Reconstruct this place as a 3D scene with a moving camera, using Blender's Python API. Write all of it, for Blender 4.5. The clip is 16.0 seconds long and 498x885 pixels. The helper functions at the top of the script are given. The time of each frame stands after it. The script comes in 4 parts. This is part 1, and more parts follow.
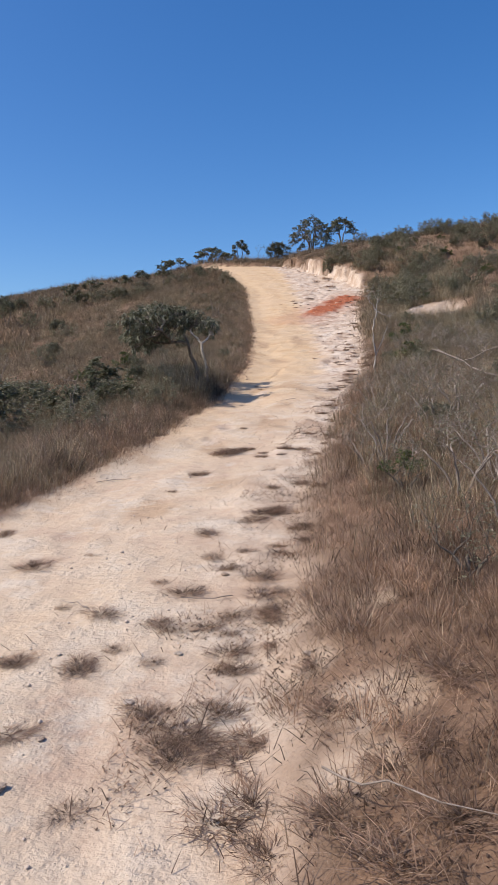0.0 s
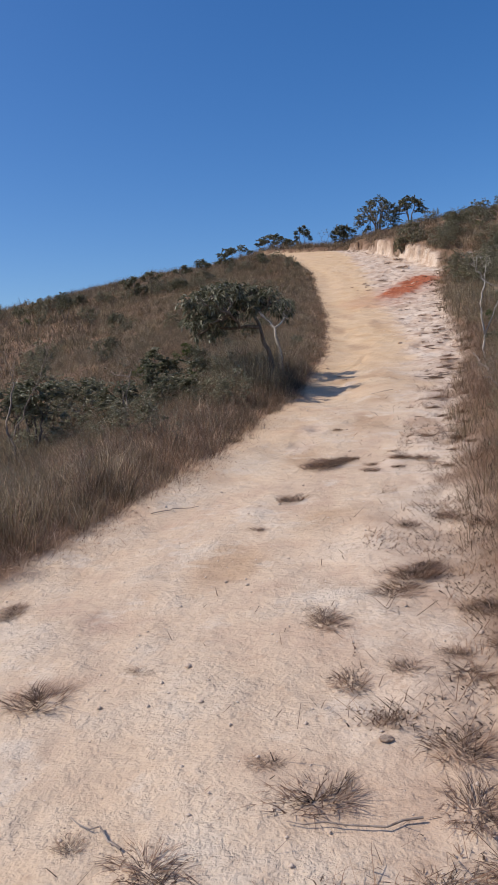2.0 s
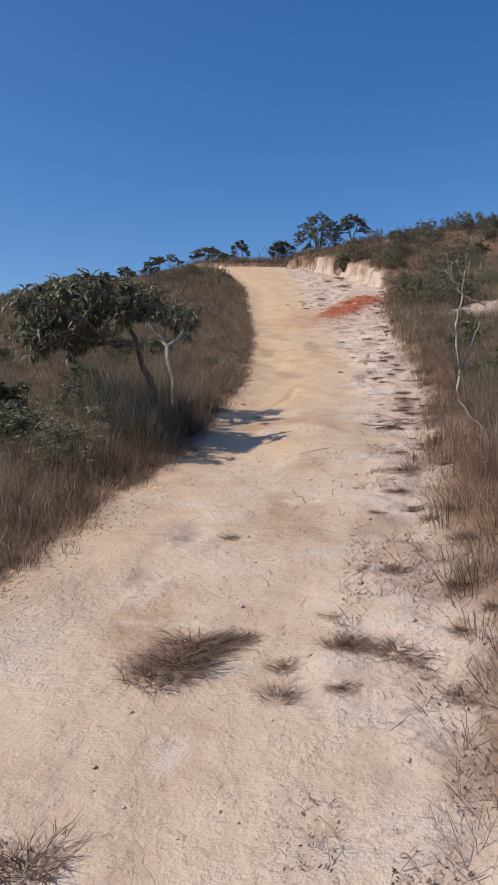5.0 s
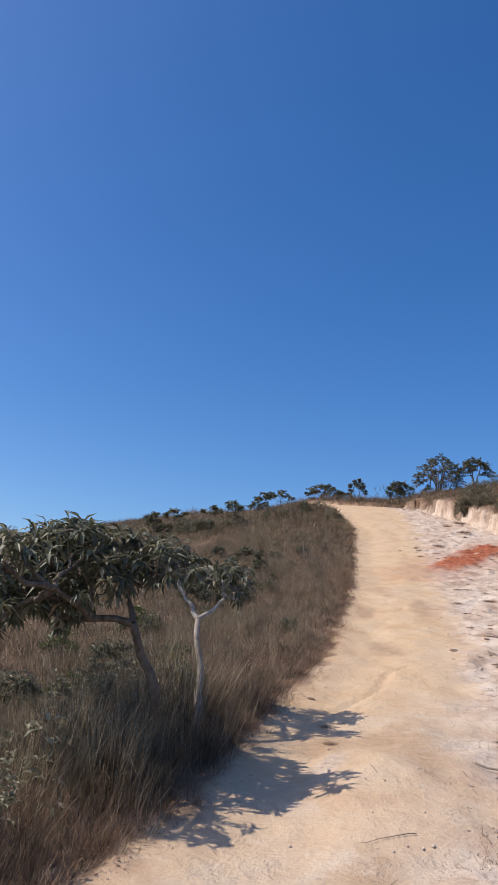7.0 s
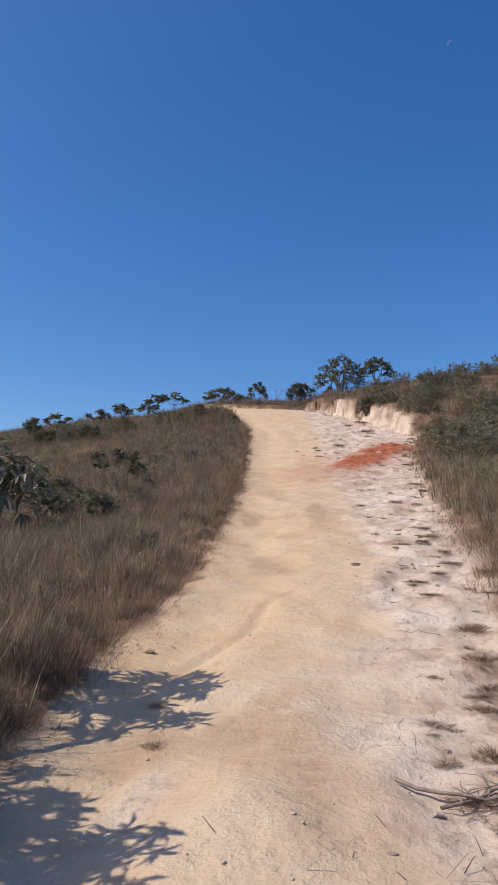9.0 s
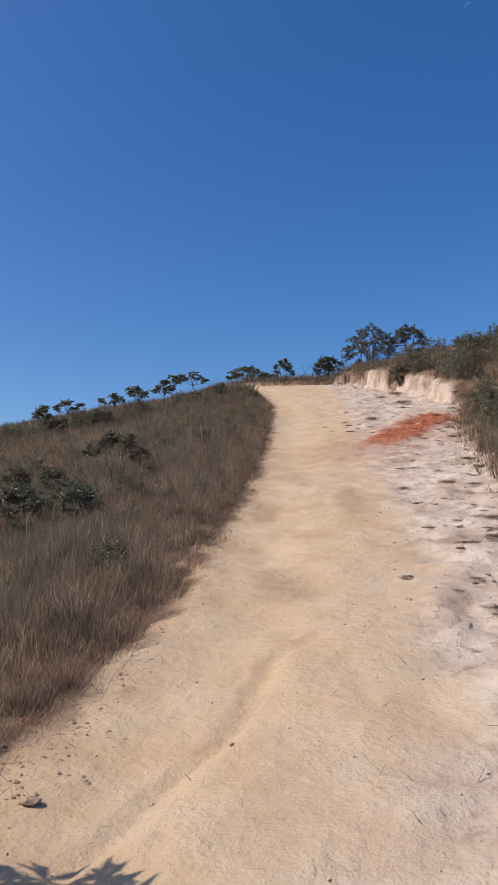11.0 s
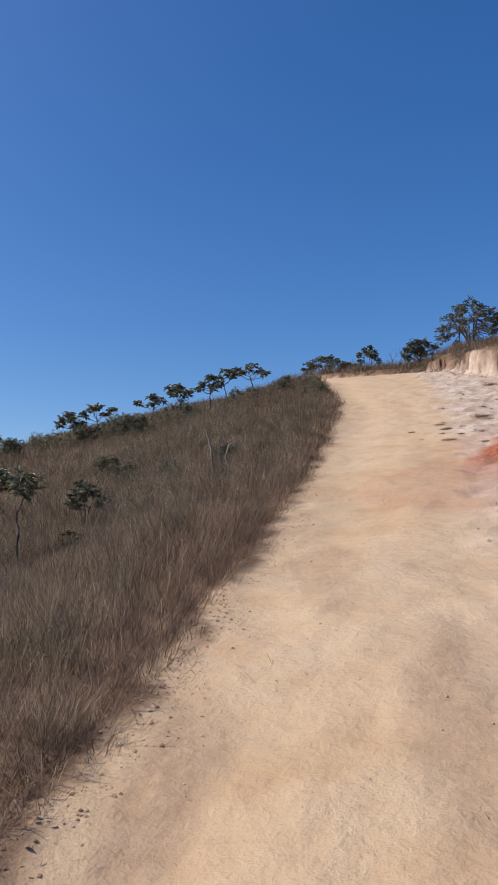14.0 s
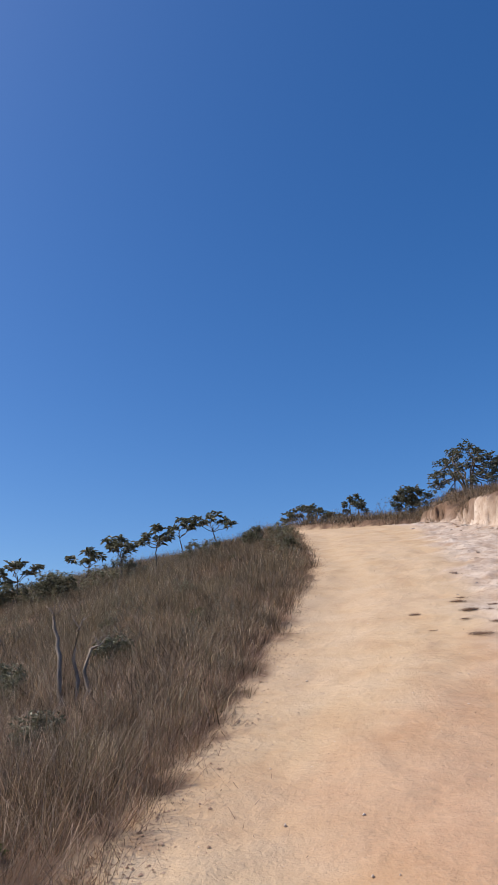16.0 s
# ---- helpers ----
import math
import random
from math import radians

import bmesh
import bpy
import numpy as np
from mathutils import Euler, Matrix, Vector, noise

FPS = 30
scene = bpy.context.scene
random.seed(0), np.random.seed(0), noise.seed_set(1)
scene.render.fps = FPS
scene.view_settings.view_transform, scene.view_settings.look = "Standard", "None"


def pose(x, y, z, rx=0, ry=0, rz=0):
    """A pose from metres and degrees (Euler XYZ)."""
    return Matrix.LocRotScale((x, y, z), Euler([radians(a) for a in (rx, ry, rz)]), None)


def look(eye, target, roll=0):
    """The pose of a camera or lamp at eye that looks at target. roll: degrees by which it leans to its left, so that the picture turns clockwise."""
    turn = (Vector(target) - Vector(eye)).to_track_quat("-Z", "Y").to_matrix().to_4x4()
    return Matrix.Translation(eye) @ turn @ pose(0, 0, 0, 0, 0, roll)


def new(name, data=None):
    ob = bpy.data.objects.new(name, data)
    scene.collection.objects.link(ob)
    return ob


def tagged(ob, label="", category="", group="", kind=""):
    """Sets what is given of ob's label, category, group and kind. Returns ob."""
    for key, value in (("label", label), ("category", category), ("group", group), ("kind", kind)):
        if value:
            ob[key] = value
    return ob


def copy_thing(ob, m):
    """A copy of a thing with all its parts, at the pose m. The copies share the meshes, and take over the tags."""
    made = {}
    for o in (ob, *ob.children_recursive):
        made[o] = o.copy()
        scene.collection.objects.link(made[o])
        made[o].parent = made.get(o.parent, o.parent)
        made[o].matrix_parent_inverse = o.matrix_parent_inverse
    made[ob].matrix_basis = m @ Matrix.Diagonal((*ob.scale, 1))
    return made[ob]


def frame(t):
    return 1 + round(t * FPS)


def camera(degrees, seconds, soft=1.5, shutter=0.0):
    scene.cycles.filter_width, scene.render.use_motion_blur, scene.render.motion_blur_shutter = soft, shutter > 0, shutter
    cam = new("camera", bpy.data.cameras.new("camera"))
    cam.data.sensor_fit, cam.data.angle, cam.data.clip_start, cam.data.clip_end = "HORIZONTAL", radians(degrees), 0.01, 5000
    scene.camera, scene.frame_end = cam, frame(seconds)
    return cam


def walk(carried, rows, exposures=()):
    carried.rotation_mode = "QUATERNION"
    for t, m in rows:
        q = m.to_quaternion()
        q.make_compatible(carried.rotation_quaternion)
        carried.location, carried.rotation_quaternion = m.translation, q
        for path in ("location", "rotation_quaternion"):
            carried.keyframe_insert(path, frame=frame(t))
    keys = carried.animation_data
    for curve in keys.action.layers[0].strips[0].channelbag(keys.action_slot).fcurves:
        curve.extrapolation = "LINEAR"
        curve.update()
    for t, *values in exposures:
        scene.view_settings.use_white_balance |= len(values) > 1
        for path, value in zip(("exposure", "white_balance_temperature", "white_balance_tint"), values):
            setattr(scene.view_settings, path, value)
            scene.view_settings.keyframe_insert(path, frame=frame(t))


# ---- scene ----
cam = camera(36.8, 16.0, soft=1.0)
METRES, EYE, TILT, LEAN, TURN = 26.3, 1.5, 7.0, -4.0, 0.0
ROWS = [
    (0.0, 0.0, 0.0, 0.0, -0.95, -9.92, 5.44),
    (0.5, -0.0046, 0.0161, -0.0013, 0.49, -9.75, 5.61),
    (1.0, -0.0065, 0.0363, -0.002, 3.7, -9.65, 5.65),
    (1.5, -0.012, 0.0586, -0.0039, 4.48, -9.43, 5.92),
    (2.0, -0.0132, 0.0847, -0.007, 3.6, -10.01, 7.59),
    (2.5, -0.0151, 0.1117, -0.0065, 2.77, -10.61, 7.34),
    (3.0, -0.0144, 0.1378, -0.0082, -0.24, -11.54, 6.76),
    (5.5, 0.0107, 0.2584, -0.0094, -0.51, -6.78, 4.45),
    (6.0, 0.0179, 0.2819, -0.0046, 1.97, 1.62, 2.78),
    (6.5, 0.0228, 0.3047, -0.0025, 7.44, 6.05, 1.46),
    (7.0, 0.0246, 0.3306, -0.0022, 8.13, 9.07, 1.51),
    (7.5, 0.0289, 0.3542, -0.0036, 8.2, 11.84, 3.09),
    (8.0, 0.0307, 0.3851, -0.006, 3.71, 8.17, 2.82),
    (8.5, 0.0351, 0.4118, -0.0071, 1.38, 7.79, 4.46),
    (9.0, 0.0365, 0.4408, -0.0087, 0.99, 1.88, 3.11),
    (9.5, 0.0426, 0.4614, -0.0087, 0.8, 1.67, 3.72),
    (12.0, 0.0477, 0.6147, -0.0086, 8.16, 0.04, 7.07),
    (12.5, 0.052, 0.6575, -0.0047, 13.59, -0.12, 5.26),
    (13.0, 0.0593, 0.7019, -0.003, 13.41, -0.38, 6.14),
    (13.5, 0.0634, 0.7469, -0.0024, 11.33, -0.33, 6.43),
    (14.0, 0.0657, 0.7974, 0.0041, 10.84, 1.2, 7.49),
    (14.5, 0.068, 0.8384, 0.0074, 11.26, 6.64, 3.14),
    (15.0, 0.0665, 0.8884, 0.0106, 10.27, 12.09, 0.87),
    (15.5, 0.0662, 0.9365, 0.0137, 10.68, 12.22, 5.26),
    (16.0, 0.0676, 0.9871, 0.0187, 9.98, 12.64, 7.27),
]
walk(cam, [(t, pose(0, 0, EYE, TILT, LEAN, TURN) @ pose(METRES * x, METRES * y, METRES * z, 90 + pitch, roll, yaw)) for t, x, y, z, yaw, pitch, roll in ROWS],
     [(0.0, 0.50, 6500, 9), (1.0, 0.38, 6500, 10), (2.5, 0.20, 6500, 10), (3.0, 0.16, 6500, 10), (5.5, 0.25, 6500, 10), (7.0, 0.45, 6500, 10), (8.5, 0.4, 6500, 10), (9.5, 0.33, 6500, 10), (12.5, 0.25, 6500, 10), (14.0, 0.28, 6500, 10), (16.0, 0.36, 6500, 10)])

# ---- world, sun, exposure ----
SUN_DIR = Vector((-1.0, -0.28, 1.2)).normalized()
world = bpy.data.worlds.new("sky")
scene.world = world
world.use_nodes = True
wn = world.node_tree
wn.nodes.clear()
sky = wn.nodes.new("ShaderNodeTexSky")
sky.sky_type = "NISHITA"
sky.sun_disc = False
sky.sun_elevation = math.asin(SUN_DIR.z)
sky.sun_rotation = math.atan2(SUN_DIR.x, SUN_DIR.y)
sky.altitude = 900
sky.air_density, sky.dust_density, sky.ozone_density = 1.0, 2.7, 3.0
wb = wn.nodes.new("ShaderNodeBackground")
wb.inputs[1].default_value = 0.115
wo = wn.nodes.new("ShaderNodeOutputWorld")
hs = wn.nodes.new("ShaderNodeHueSaturation")
hs.inputs["Hue"].default_value, hs.inputs["Saturation"].default_value = 0.5065, 1.34
wn.links.new(sky.outputs[0], hs.inputs["Color"])
wn.links.new(hs.outputs[0], wb.inputs[0])
wn.links.new(wb.outputs[0], wo.inputs[0])
sun_data = bpy.data.lights.new("sun", "SUN")
sun_data.energy, sun_data.angle, sun_data.color = 3.3, radians(0.53), (1.0, 0.90, 0.79)
sun = new("sun", sun_data)
sun.matrix_world = look(SUN_DIR * 60, (0, 0, 0))


# ---- the lie of the land ----
PY = np.array([-400, -60, -6, 0, 4.2, 7.5, 10, 13.1, 14.7, 17.5, 19.8, 22, 25.2, 28, 30, 32, 34.4, 36.8, 39, 43, 47, 51, 54, 57, 62, 80, 120, 400])
PZ = np.array([-30, -6, -.75, 0, .40, .68, 1.05, 1.5, 1.72, 2.2, 2.58, 3.05, 3.78, 4.4, 4.82, 5.3, 5.95, 6.6, 7.3, 8.45, 9.5, 10.55, 11.15, 11.85, 13.0, 14.9, 16, 10])
LY = np.array([-10, 0, 4.5, 6.7, 7.7, 8.8, 10.6, 13.5, 15, 16.5, 18.2, 20.2, 24.5, 29, 34, 40, 42, 46, 49.5, 52, 54, 57, 70])
LX = np.array([-4.2, -3.6, -2.85, -2.2, -1.9, -1.54, -1.08, -.58, -.36, -.24, -.03, .12, .27, .28, .26, .12, -.12, -.65, -1.15, -1.8, -2.6, -3.4, -6])
RY = np.array([-10, 0, 2.2, 3.9, 7.2, 10, 11.2, 13.2, 16.4, 18.6, 22, 27.4, 31, 34.4, 36, 38, 40, 42, 45, 48, 51, 54, 56, 57.5, 59, 61, 70, 84])
RX = np.array([-1.2, -.35, -.1, .1, .5, 1.05, 1.27, 1.7, 2.4, 2.85, 3.3, 4.1, 4.6, 5.15, 5.5, 6.0, 6.2, 5.8, 5.0, 4.3, 3.65, 3.3, 2.9, 1.5, -1.5, -6, -9, -12])


def lattice(i, j, seed):
    h = np.sin(i * 127.1 + j * 311.7 + seed * 74.7) * 43758.5453
    return h - np.floor(h)


def vnoise(x, y, seed=0):
    """Smooth value noise, 0 to 1, on arrays."""
    x, y = np.asarray(x, float), np.asarray(y, float)
    i, j = np.floor(x), np.floor(y)
    u, v = x - i, y - j
    u, v = u * u * (3 - 2 * u), v * v * (3 - 2 * v)
    a, b = lattice(i, j, seed), lattice(i + 1, j, seed)
    c, d = lattice(i, j + 1, seed), lattice(i + 1, j + 1, seed)
    return a + (b - a) * u + (c - a) * v + (a - b - c + d) * u * v


def fbm(x, y, seed=0, octaves=3):
    total, amp, norm = 0, 1.0, 0
    for k in range(octaves):
        total = total + amp * vnoise(x * 2 ** k, y * 2 ** k, seed + k)
        norm, amp = norm + amp, amp * 0.5
    return total / norm


def smooth(a, b, x):
    t = np.clip((np.asarray(x, float) - a) / (b - a), 0, 1)
    return t * t * (3 - 2 * t)


def profile(y):
    y = np.asarray(y, float)
    return sum(np.interp(y + k * 0.6, PY, PZ) for k in range(-2, 3)) / 5


def left_edge(y):
    return np.interp(y, LY, LX)


def right_edge(y):
    return np.interp(y, RY, RX)


def pale_edge(y):
    return np.interp(y, [-5, 6, 10, 15, 20, 25, 30, 40, 53, 60], [-.9, -.3, .75, 1.55, 2.0, 2.2, 2.45, 2.7, 2.3, 1.5])


def red_patch(x, y):
    """Oblique tongue of red clay washed across the shoulder."""
    ax, ay, bx, by = 2.2, 29.6, 5.2, 36.6
    t = np.clip(((x - ax) * (bx - ax) + (y - ay) * (by - ay)) / ((bx - ax) ** 2 + (by - ay) ** 2), 0, 1)
    d = np.hypot(x - ax - t * (bx - ax), y - ay - t * (by - ay))
    core = smooth(0.95, 0.3, d + 1.1 * (fbm(x * 1.6, y * 0.9, 31) - 0.5)) * smooth(-0.02, 0.35, t)
    return np.maximum(core, 0.28 * smooth(1.9, 0.4, d + 1.4 * (fbm(x * 1.1, y * 0.7, 35) - 0.5)))


def bare_soil(x, y, wob=0.0):
    """Patches of bare earth among the grass at the foot of the bank."""
    spots = [np.hypot((x - px) / r, (y - py) / r) for px, py, r in ((.46, 2.75, .22), (.2, 3.2, .2), (.32, 2.3, .15), (.62, 3.7, .12))]
    return 0.7 * smooth(1.2, 0.6, np.minimum.reduce(spots) + 1.6 * wob)


def masks(x, y):
    """Bare track, pale stony shoulder, red clay: 0 to 1 each."""
    wob = 0.5 * (fbm(x * 1.3, y * 1.3, 5) - 0.5)
    fray = 0.5 * (fbm(x * 5.5, y * 3.5, 6) - 0.5)
    track = smooth(-0.13, 0.06, x - left_edge(y) + 0.9 * wob + fray) * smooth(0.25, -0.15, x - right_edge(y) + wob)
    pale = smooth(-0.35, 0.4, x - pale_edge(y) + 1.6 * wob) * smooth(.45, -.1, x - right_edge(y) + wob) * (0.45 + 0.55 * smooth(6, 12, y))
    for px, py, rx, ry in ((-.33, 10.95, .17, .42), (-.44, 10.15, .15, .32), (.36, 14.9, .12, .35), (.3, 9.0, .16, .3)):
        pale = np.maximum(pale, 0.8 * smooth(1.3, 0.5, np.hypot((x - px - 0.15 * (y - py)) / rx, (y - py) / ry) + 1.4 * wob))
    scar = smooth(1.25, 0.75, np.hypot((x - 6.7) / 1.05, (y - 26.9) / 1.3) + 0.6 * wob)
    bare = bare_soil(x, y, wob)
    return np.maximum(track, bare), np.maximum(pale, 0.7 * scar), red_patch(x, y)


def height(x, y, fine=True):
    x, y = np.asarray(x, float), np.asarray(y, float)
    le = np.where(y > 57, np.interp(y, [57, 61, 70], [-3.4, -6.5, -14]), left_edge(y))
    re = np.where(y > 56, np.interp(y, [56, 80], [2.9, 3.5]), right_edge(y))
    z = profile(y)
    out_l, out_r = np.maximum(le - x, 0), np.maximum(x - re, 0)
    # the left side falls away, the right side climbs
    z = z + 0.10 * smooth(0, 0.5, out_l) - 0.16 * np.minimum(out_l, 30) - 0.05 * np.clip(out_l - 30, 0, 200)
    z = z + 0.05 * smooth(0, 0.4, out_r) + 0.22 * np.minimum(out_r, 4.5) + 0.10 * np.clip(out_r - 4.5, 0, 9) + 0.03 * np.clip(out_r - 14, 0, 60)
    z = z - 0.12 * smooth(0, 1.2, out_l) * smooth(42, 46, y) - smooth(-2.5, -6, x) * np.interp(y, [54, 57, 62, 80, 120], [0, 0.35, 0.8, 0.4, 0])
    # the cut bank under the crest
    cut = smooth(38.5, 40.5, y) * smooth(59, 55, y)
    groove = 1.0 * (fbm(x * 0.8, y * 0.8, 8) - 0.5) + 0.4 * (np.abs(fbm(x * 3.5, y * 2.2, 9) - 0.5) * 2 - 0.4)
    z = z + cut * 0.62 * (0.45 + 0.9 * vnoise(y * 0.5, y * 0, 28)) * smooth(0.0, 0.28, x - re + groove) * smooth(-0.4, -0.15, x - re)
    # the pale washed-out scar on the right slope
    notch = 0.35 * (fbm(x * 2.5, y * 1.0, 27) - 0.5)
    z = z - 1.15 * np.exp(-((x - 6.7) / 0.85) ** 4) * smooth(27.7 + notch, 27.2 + notch, y) * smooth(22.5, 26.2, y)
    # the low far bank where the track bends away behind the crest
    z = z + 0.28 * smooth(0, 1.0, x - right_edge(y)) * smooth(56.5, 58.5, y) * smooth(6, 3, x)
    z = z + 0.5 * (fbm(x * 0.12, y * 0.12, 3) - 0.5) * smooth(0.5, 5, out_l + out_r)
    if fine:
        track, pale, red = masks(x, y)
        ruts = 0.10 * (fbm(x * 0.9, y * 0.35, 11) - 0.5) + 0.05 * (fbm(x * 3, y * 2.2, 12) - 0.5)
        rid = np.abs(fbm(x * 2.2 + 0.5 * y, y * 3.2, 14) - 0.5) * 2
        lane = x - (le + 0.55 + 0.1 * np.sin(y * 0.7))
        z = z + track * (ruts - 0.05 * np.exp(-(lane / 0.4) ** 2) * smooth(4, 8, y))
        z = z + pale * (0.11 * (0.35 - rid) + 0.13 * (np.floor(fbm(x * 2.0, y * 3.6, 17) * 9) / 9 - 0.5) * smooth(8, 12, y) + 0.04 * (fbm(x * 7, y * 6, 18) - 0.5))
        z = z + 0.04 * (fbm(x * 5, y * 5, 21) - 0.5) * (1 - 0.6 * track)
        z = z + red * (0.05 + 0.06 * (fbm(x * 4, y * 3, 33) - 0.5))
        # a crack with a small step across the sandy lane, and two crusted mounds
        d = ((x - 0.3) * 2.1 - (y - 16.6) * 0.7) / 2.21 + 0.5 * (fbm(x * 2, y * 2, 51, 2) - 0.5)
        z = z - 0.035 * smooth(-0.02, 0.02, d) * smooth(0.16, 0.03, d) * smooth(16.2, 16.8, y) * smooth(19.2, 18.6, y)
        for mx, my, mr in ((-0.35, 10.7, 0.35), (0.75, 14.3, 0.5), (0.3, 7.2, 0.45), (-0.2, 12.2, 0.4)):
            q = np.hypot(x - mx, (y - my) * 0.6) / mr
            z = z + 0.07 * np.exp(-q * q) * (0.6 + 0.8 * fbm(x * 4, y * 4, 55))
    return z


def ground_z(x, y):
    return float(height(np.array([x]), np.array([y]))[0])


# ---- materials ----
def material(name, rough=0.8):
    m = bpy.data.materials.new(name)
    m.use_nodes = True
    n = m.node_tree
    b = n.nodes["Principled BSDF"]
    b.inputs["Roughness"].default_value = rough
    b.inputs["Specular IOR Level"].default_value = 0.3
    return m, n, b


def ramp(n, source, stops):
    r = n.nodes.new("ShaderNodeValToRGB")
    e = r.color_ramp.elements
    while len(e) < len(stops):
        e.new(0.5)
    for el, (p, c) in zip(e, stops):
        el.position, el.color = p, (*c, 1)
    n.links.new(source, r.inputs[0])
    return r.outputs[0]


def tex(n, coord, scale, detail=4, rough=0.6, stretch=None):
    t = n.nodes.new("ShaderNodeTexNoise")
    t.inputs["Scale"].default_value, t.inputs["Detail"].default_value, t.inputs["Roughness"].default_value = scale, detail, rough
    if stretch:
        mp = n.nodes.new("ShaderNodeMapping")
        mp.inputs["Scale"].default_value = stretch
        n.links.new(coord, mp.inputs[0])
        coord = mp.outputs[0]
    n.links.new(coord, t.inputs["Vector"])
    return t.outputs[0]


def mix(n, fac, a, b, kind="MIX"):
    m = n.nodes.new("ShaderNodeMix")
    m.data_type, m.blend_type = "RGBA", kind
    for value, slot in ((fac, 0), (a, 6), (b, 7)):
        if hasattr(value, "is_linked"):
            n.links.new(value, m.inputs[slot])
        elif slot == 0:
            m.inputs[0].default_value = value
        else:
            m.inputs[slot].default_value = (*value, 1)
    return m.outputs[2]


def bump(n, b, source, strength, distance):
    k = n.nodes.new("ShaderNodeBump")
    k.inputs["Strength"].default_value, k.inputs["Distance"].default_value = strength, distance
    n.links.new(source, k.inputs["Height"])
    old = b.inputs["Normal"].links
    if old:
        n.links.new(old[0].from_socket, k.inputs["Normal"])
    n.links.new(k.outputs[0], b.inputs["Normal"])


def attribute(n, name):
    a = n.nodes.new("ShaderNodeAttribute")
    a.attribute_name = name
    return a.outputs["Fac"]


def coords(n, which="Object"):
    return n.nodes.new("ShaderNodeTexCoord").outputs[which]


def ground_material():
    m, n, b = material("dry_earth", 0.95)
    b.inputs["Specular IOR Level"].default_value = 0.1
    c = coords(n)
    big, mid, small, grit = tex(n, c, 0.35, 3), tex(n, c, 1.7, 6, 0.62), tex(n, c, 11, 6, 0.72), tex(n, c, 85, 3, 0.7)
    streak = tex(n, c, 2.6, 5, 0.65, (1.0, 0.28, 1.0))
    crust = ramp(n, mid, [(0.3, (0.45, 0.325, 0.24)), (0.5, (0.535, 0.415, 0.305)), (0.72, (0.59, 0.495, 0.395))])
    sand = ramp(n, mid, [(0.3, (0.49, 0.33, 0.19)), (0.5, (0.55, 0.395, 0.245)), (0.72, (0.585, 0.445, 0.295))])
    sand = mix(n, attribute(n, "sandy"), crust, sand)
    sand = mix(n, ramp(n, big, [(0.48, (0, 0, 0)), (0.64, (0.45, 0.45, 0.45))]), sand, (0.56, 0.415, 0.28))
    sand = mix(n, ramp(n, streak, [(0.55, (0, 0, 0)), (0.74, (0.42, 0.42, 0.42))]), sand, (0.43, 0.29, 0.185))
    sand = mix(n, ramp(n, small, [(0.56, (0, 0, 0)), (0.72, (0.5, 0.5, 0.5))]), sand, (0.42, 0.29, 0.195))
    pale = ramp(n, mid, [(0.32, (0.39, 0.275, 0.195)), (0.5, (0.54, 0.43, 0.34)), (0.68, (0.66, 0.56, 0.46))])
    pale = mix(n, ramp(n, small, [(0.52, (0, 0, 0)), (0.66, (0.85, 0.85, 0.85))]), pale, (0.31, 0.225, 0.17))
    red = ramp(n, small, [(0.36, (0.22, 0.06, 0.03)), (0.52, (0.35, 0.105, 0.05)), (0.66, (0.47, 0.24, 0.145))])
    soil = ramp(n, mid, [(0.3, (0.11, 0.072, 0.048)), (0.52, (0.19, 0.118, 0.077)), (0.72, (0.30, 0.20, 0.138))])
    worn = mix(n, ramp(n, small, [(0.35, (0, 0, 0)), (0.65, (1, 1, 1))]), (0.33, 0.215, 0.13), (0.45, 0.315, 0.205))
    sand = mix(n, mix(n, 0.7, (0, 0, 0), attribute(n, "worn")), sand, worn)
    bleached = tex(n, c, 2.1, 5, 0.7)
    bleached = mix(n, attribute(n, "sandy"), ramp(n, bleached, [(0.54, (0, 0, 0)), (0.66, (0.75, 0.75, 0.75))]), (0, 0, 0))
    sand = mix(n, bleached, sand, (0.585, 0.50, 0.405))
    col = mix(n, attribute(n, "track"), soil, sand)
    col = mix(n, attribute(n, "pale"), col, pale)
    col = mix(n, attribute(n, "red"), col, red)
    col = mix(n, ramp(n, grit, [(0.30, (0.6, 0.6, 0.6)), (0.42, (0, 0, 0))]), col, (0.34, 0.25, 0.18))
    n.links.new(col, b.inputs["Base Color"])
    pits = tex(n, c, 34, 4, 0.65)
    patchy = mix(n, ramp(n, mid, [(0.5, (0, 0, 0)), (0.62, (1, 1, 1))]), (0.5, 0.5, 0.5), ramp(n, pits, [(0.36, (0, 0, 0)), (0.5, (0.8, 0.8, 0.8)), (0.7, (1, 1, 1))]))
    crack = n.nodes.new("ShaderNodeTexVoronoi")
    crack.feature, crack.inputs["Scale"].default_value = "DISTANCE_TO_EDGE", 6.5
    warp = n.nodes.new("ShaderNodeMix")
    warp.data_type, warp.inputs[0].default_value = "VECTOR", 0.16
    wave = n.nodes.new("ShaderNodeTexNoise")
    wave.inputs["Scale"].default_value = 3.0
    n.links.new(c, wave.inputs["Vector"])
    n.links.new(c, warp.inputs[4])
    n.links.new(wave.outputs["Color"], warp.inputs[5])
    n.links.new(warp.outputs[1], crack.inputs["Vector"])
    fissure = ramp(n, crack.outputs["Distance"], [(0.0, (0, 0, 0)), (0.022, (1, 1, 1))])
    broken = ramp(n, tex(n, c, 0.8, 3), [(0.54, (0, 0, 0)), (0.66, (1, 1, 1))])
    bump(n, b, mix(n, broken, (1, 1, 1), fissure), 0.3, 0.006)
    bump(n, b, mid, 0.55, 0.10)
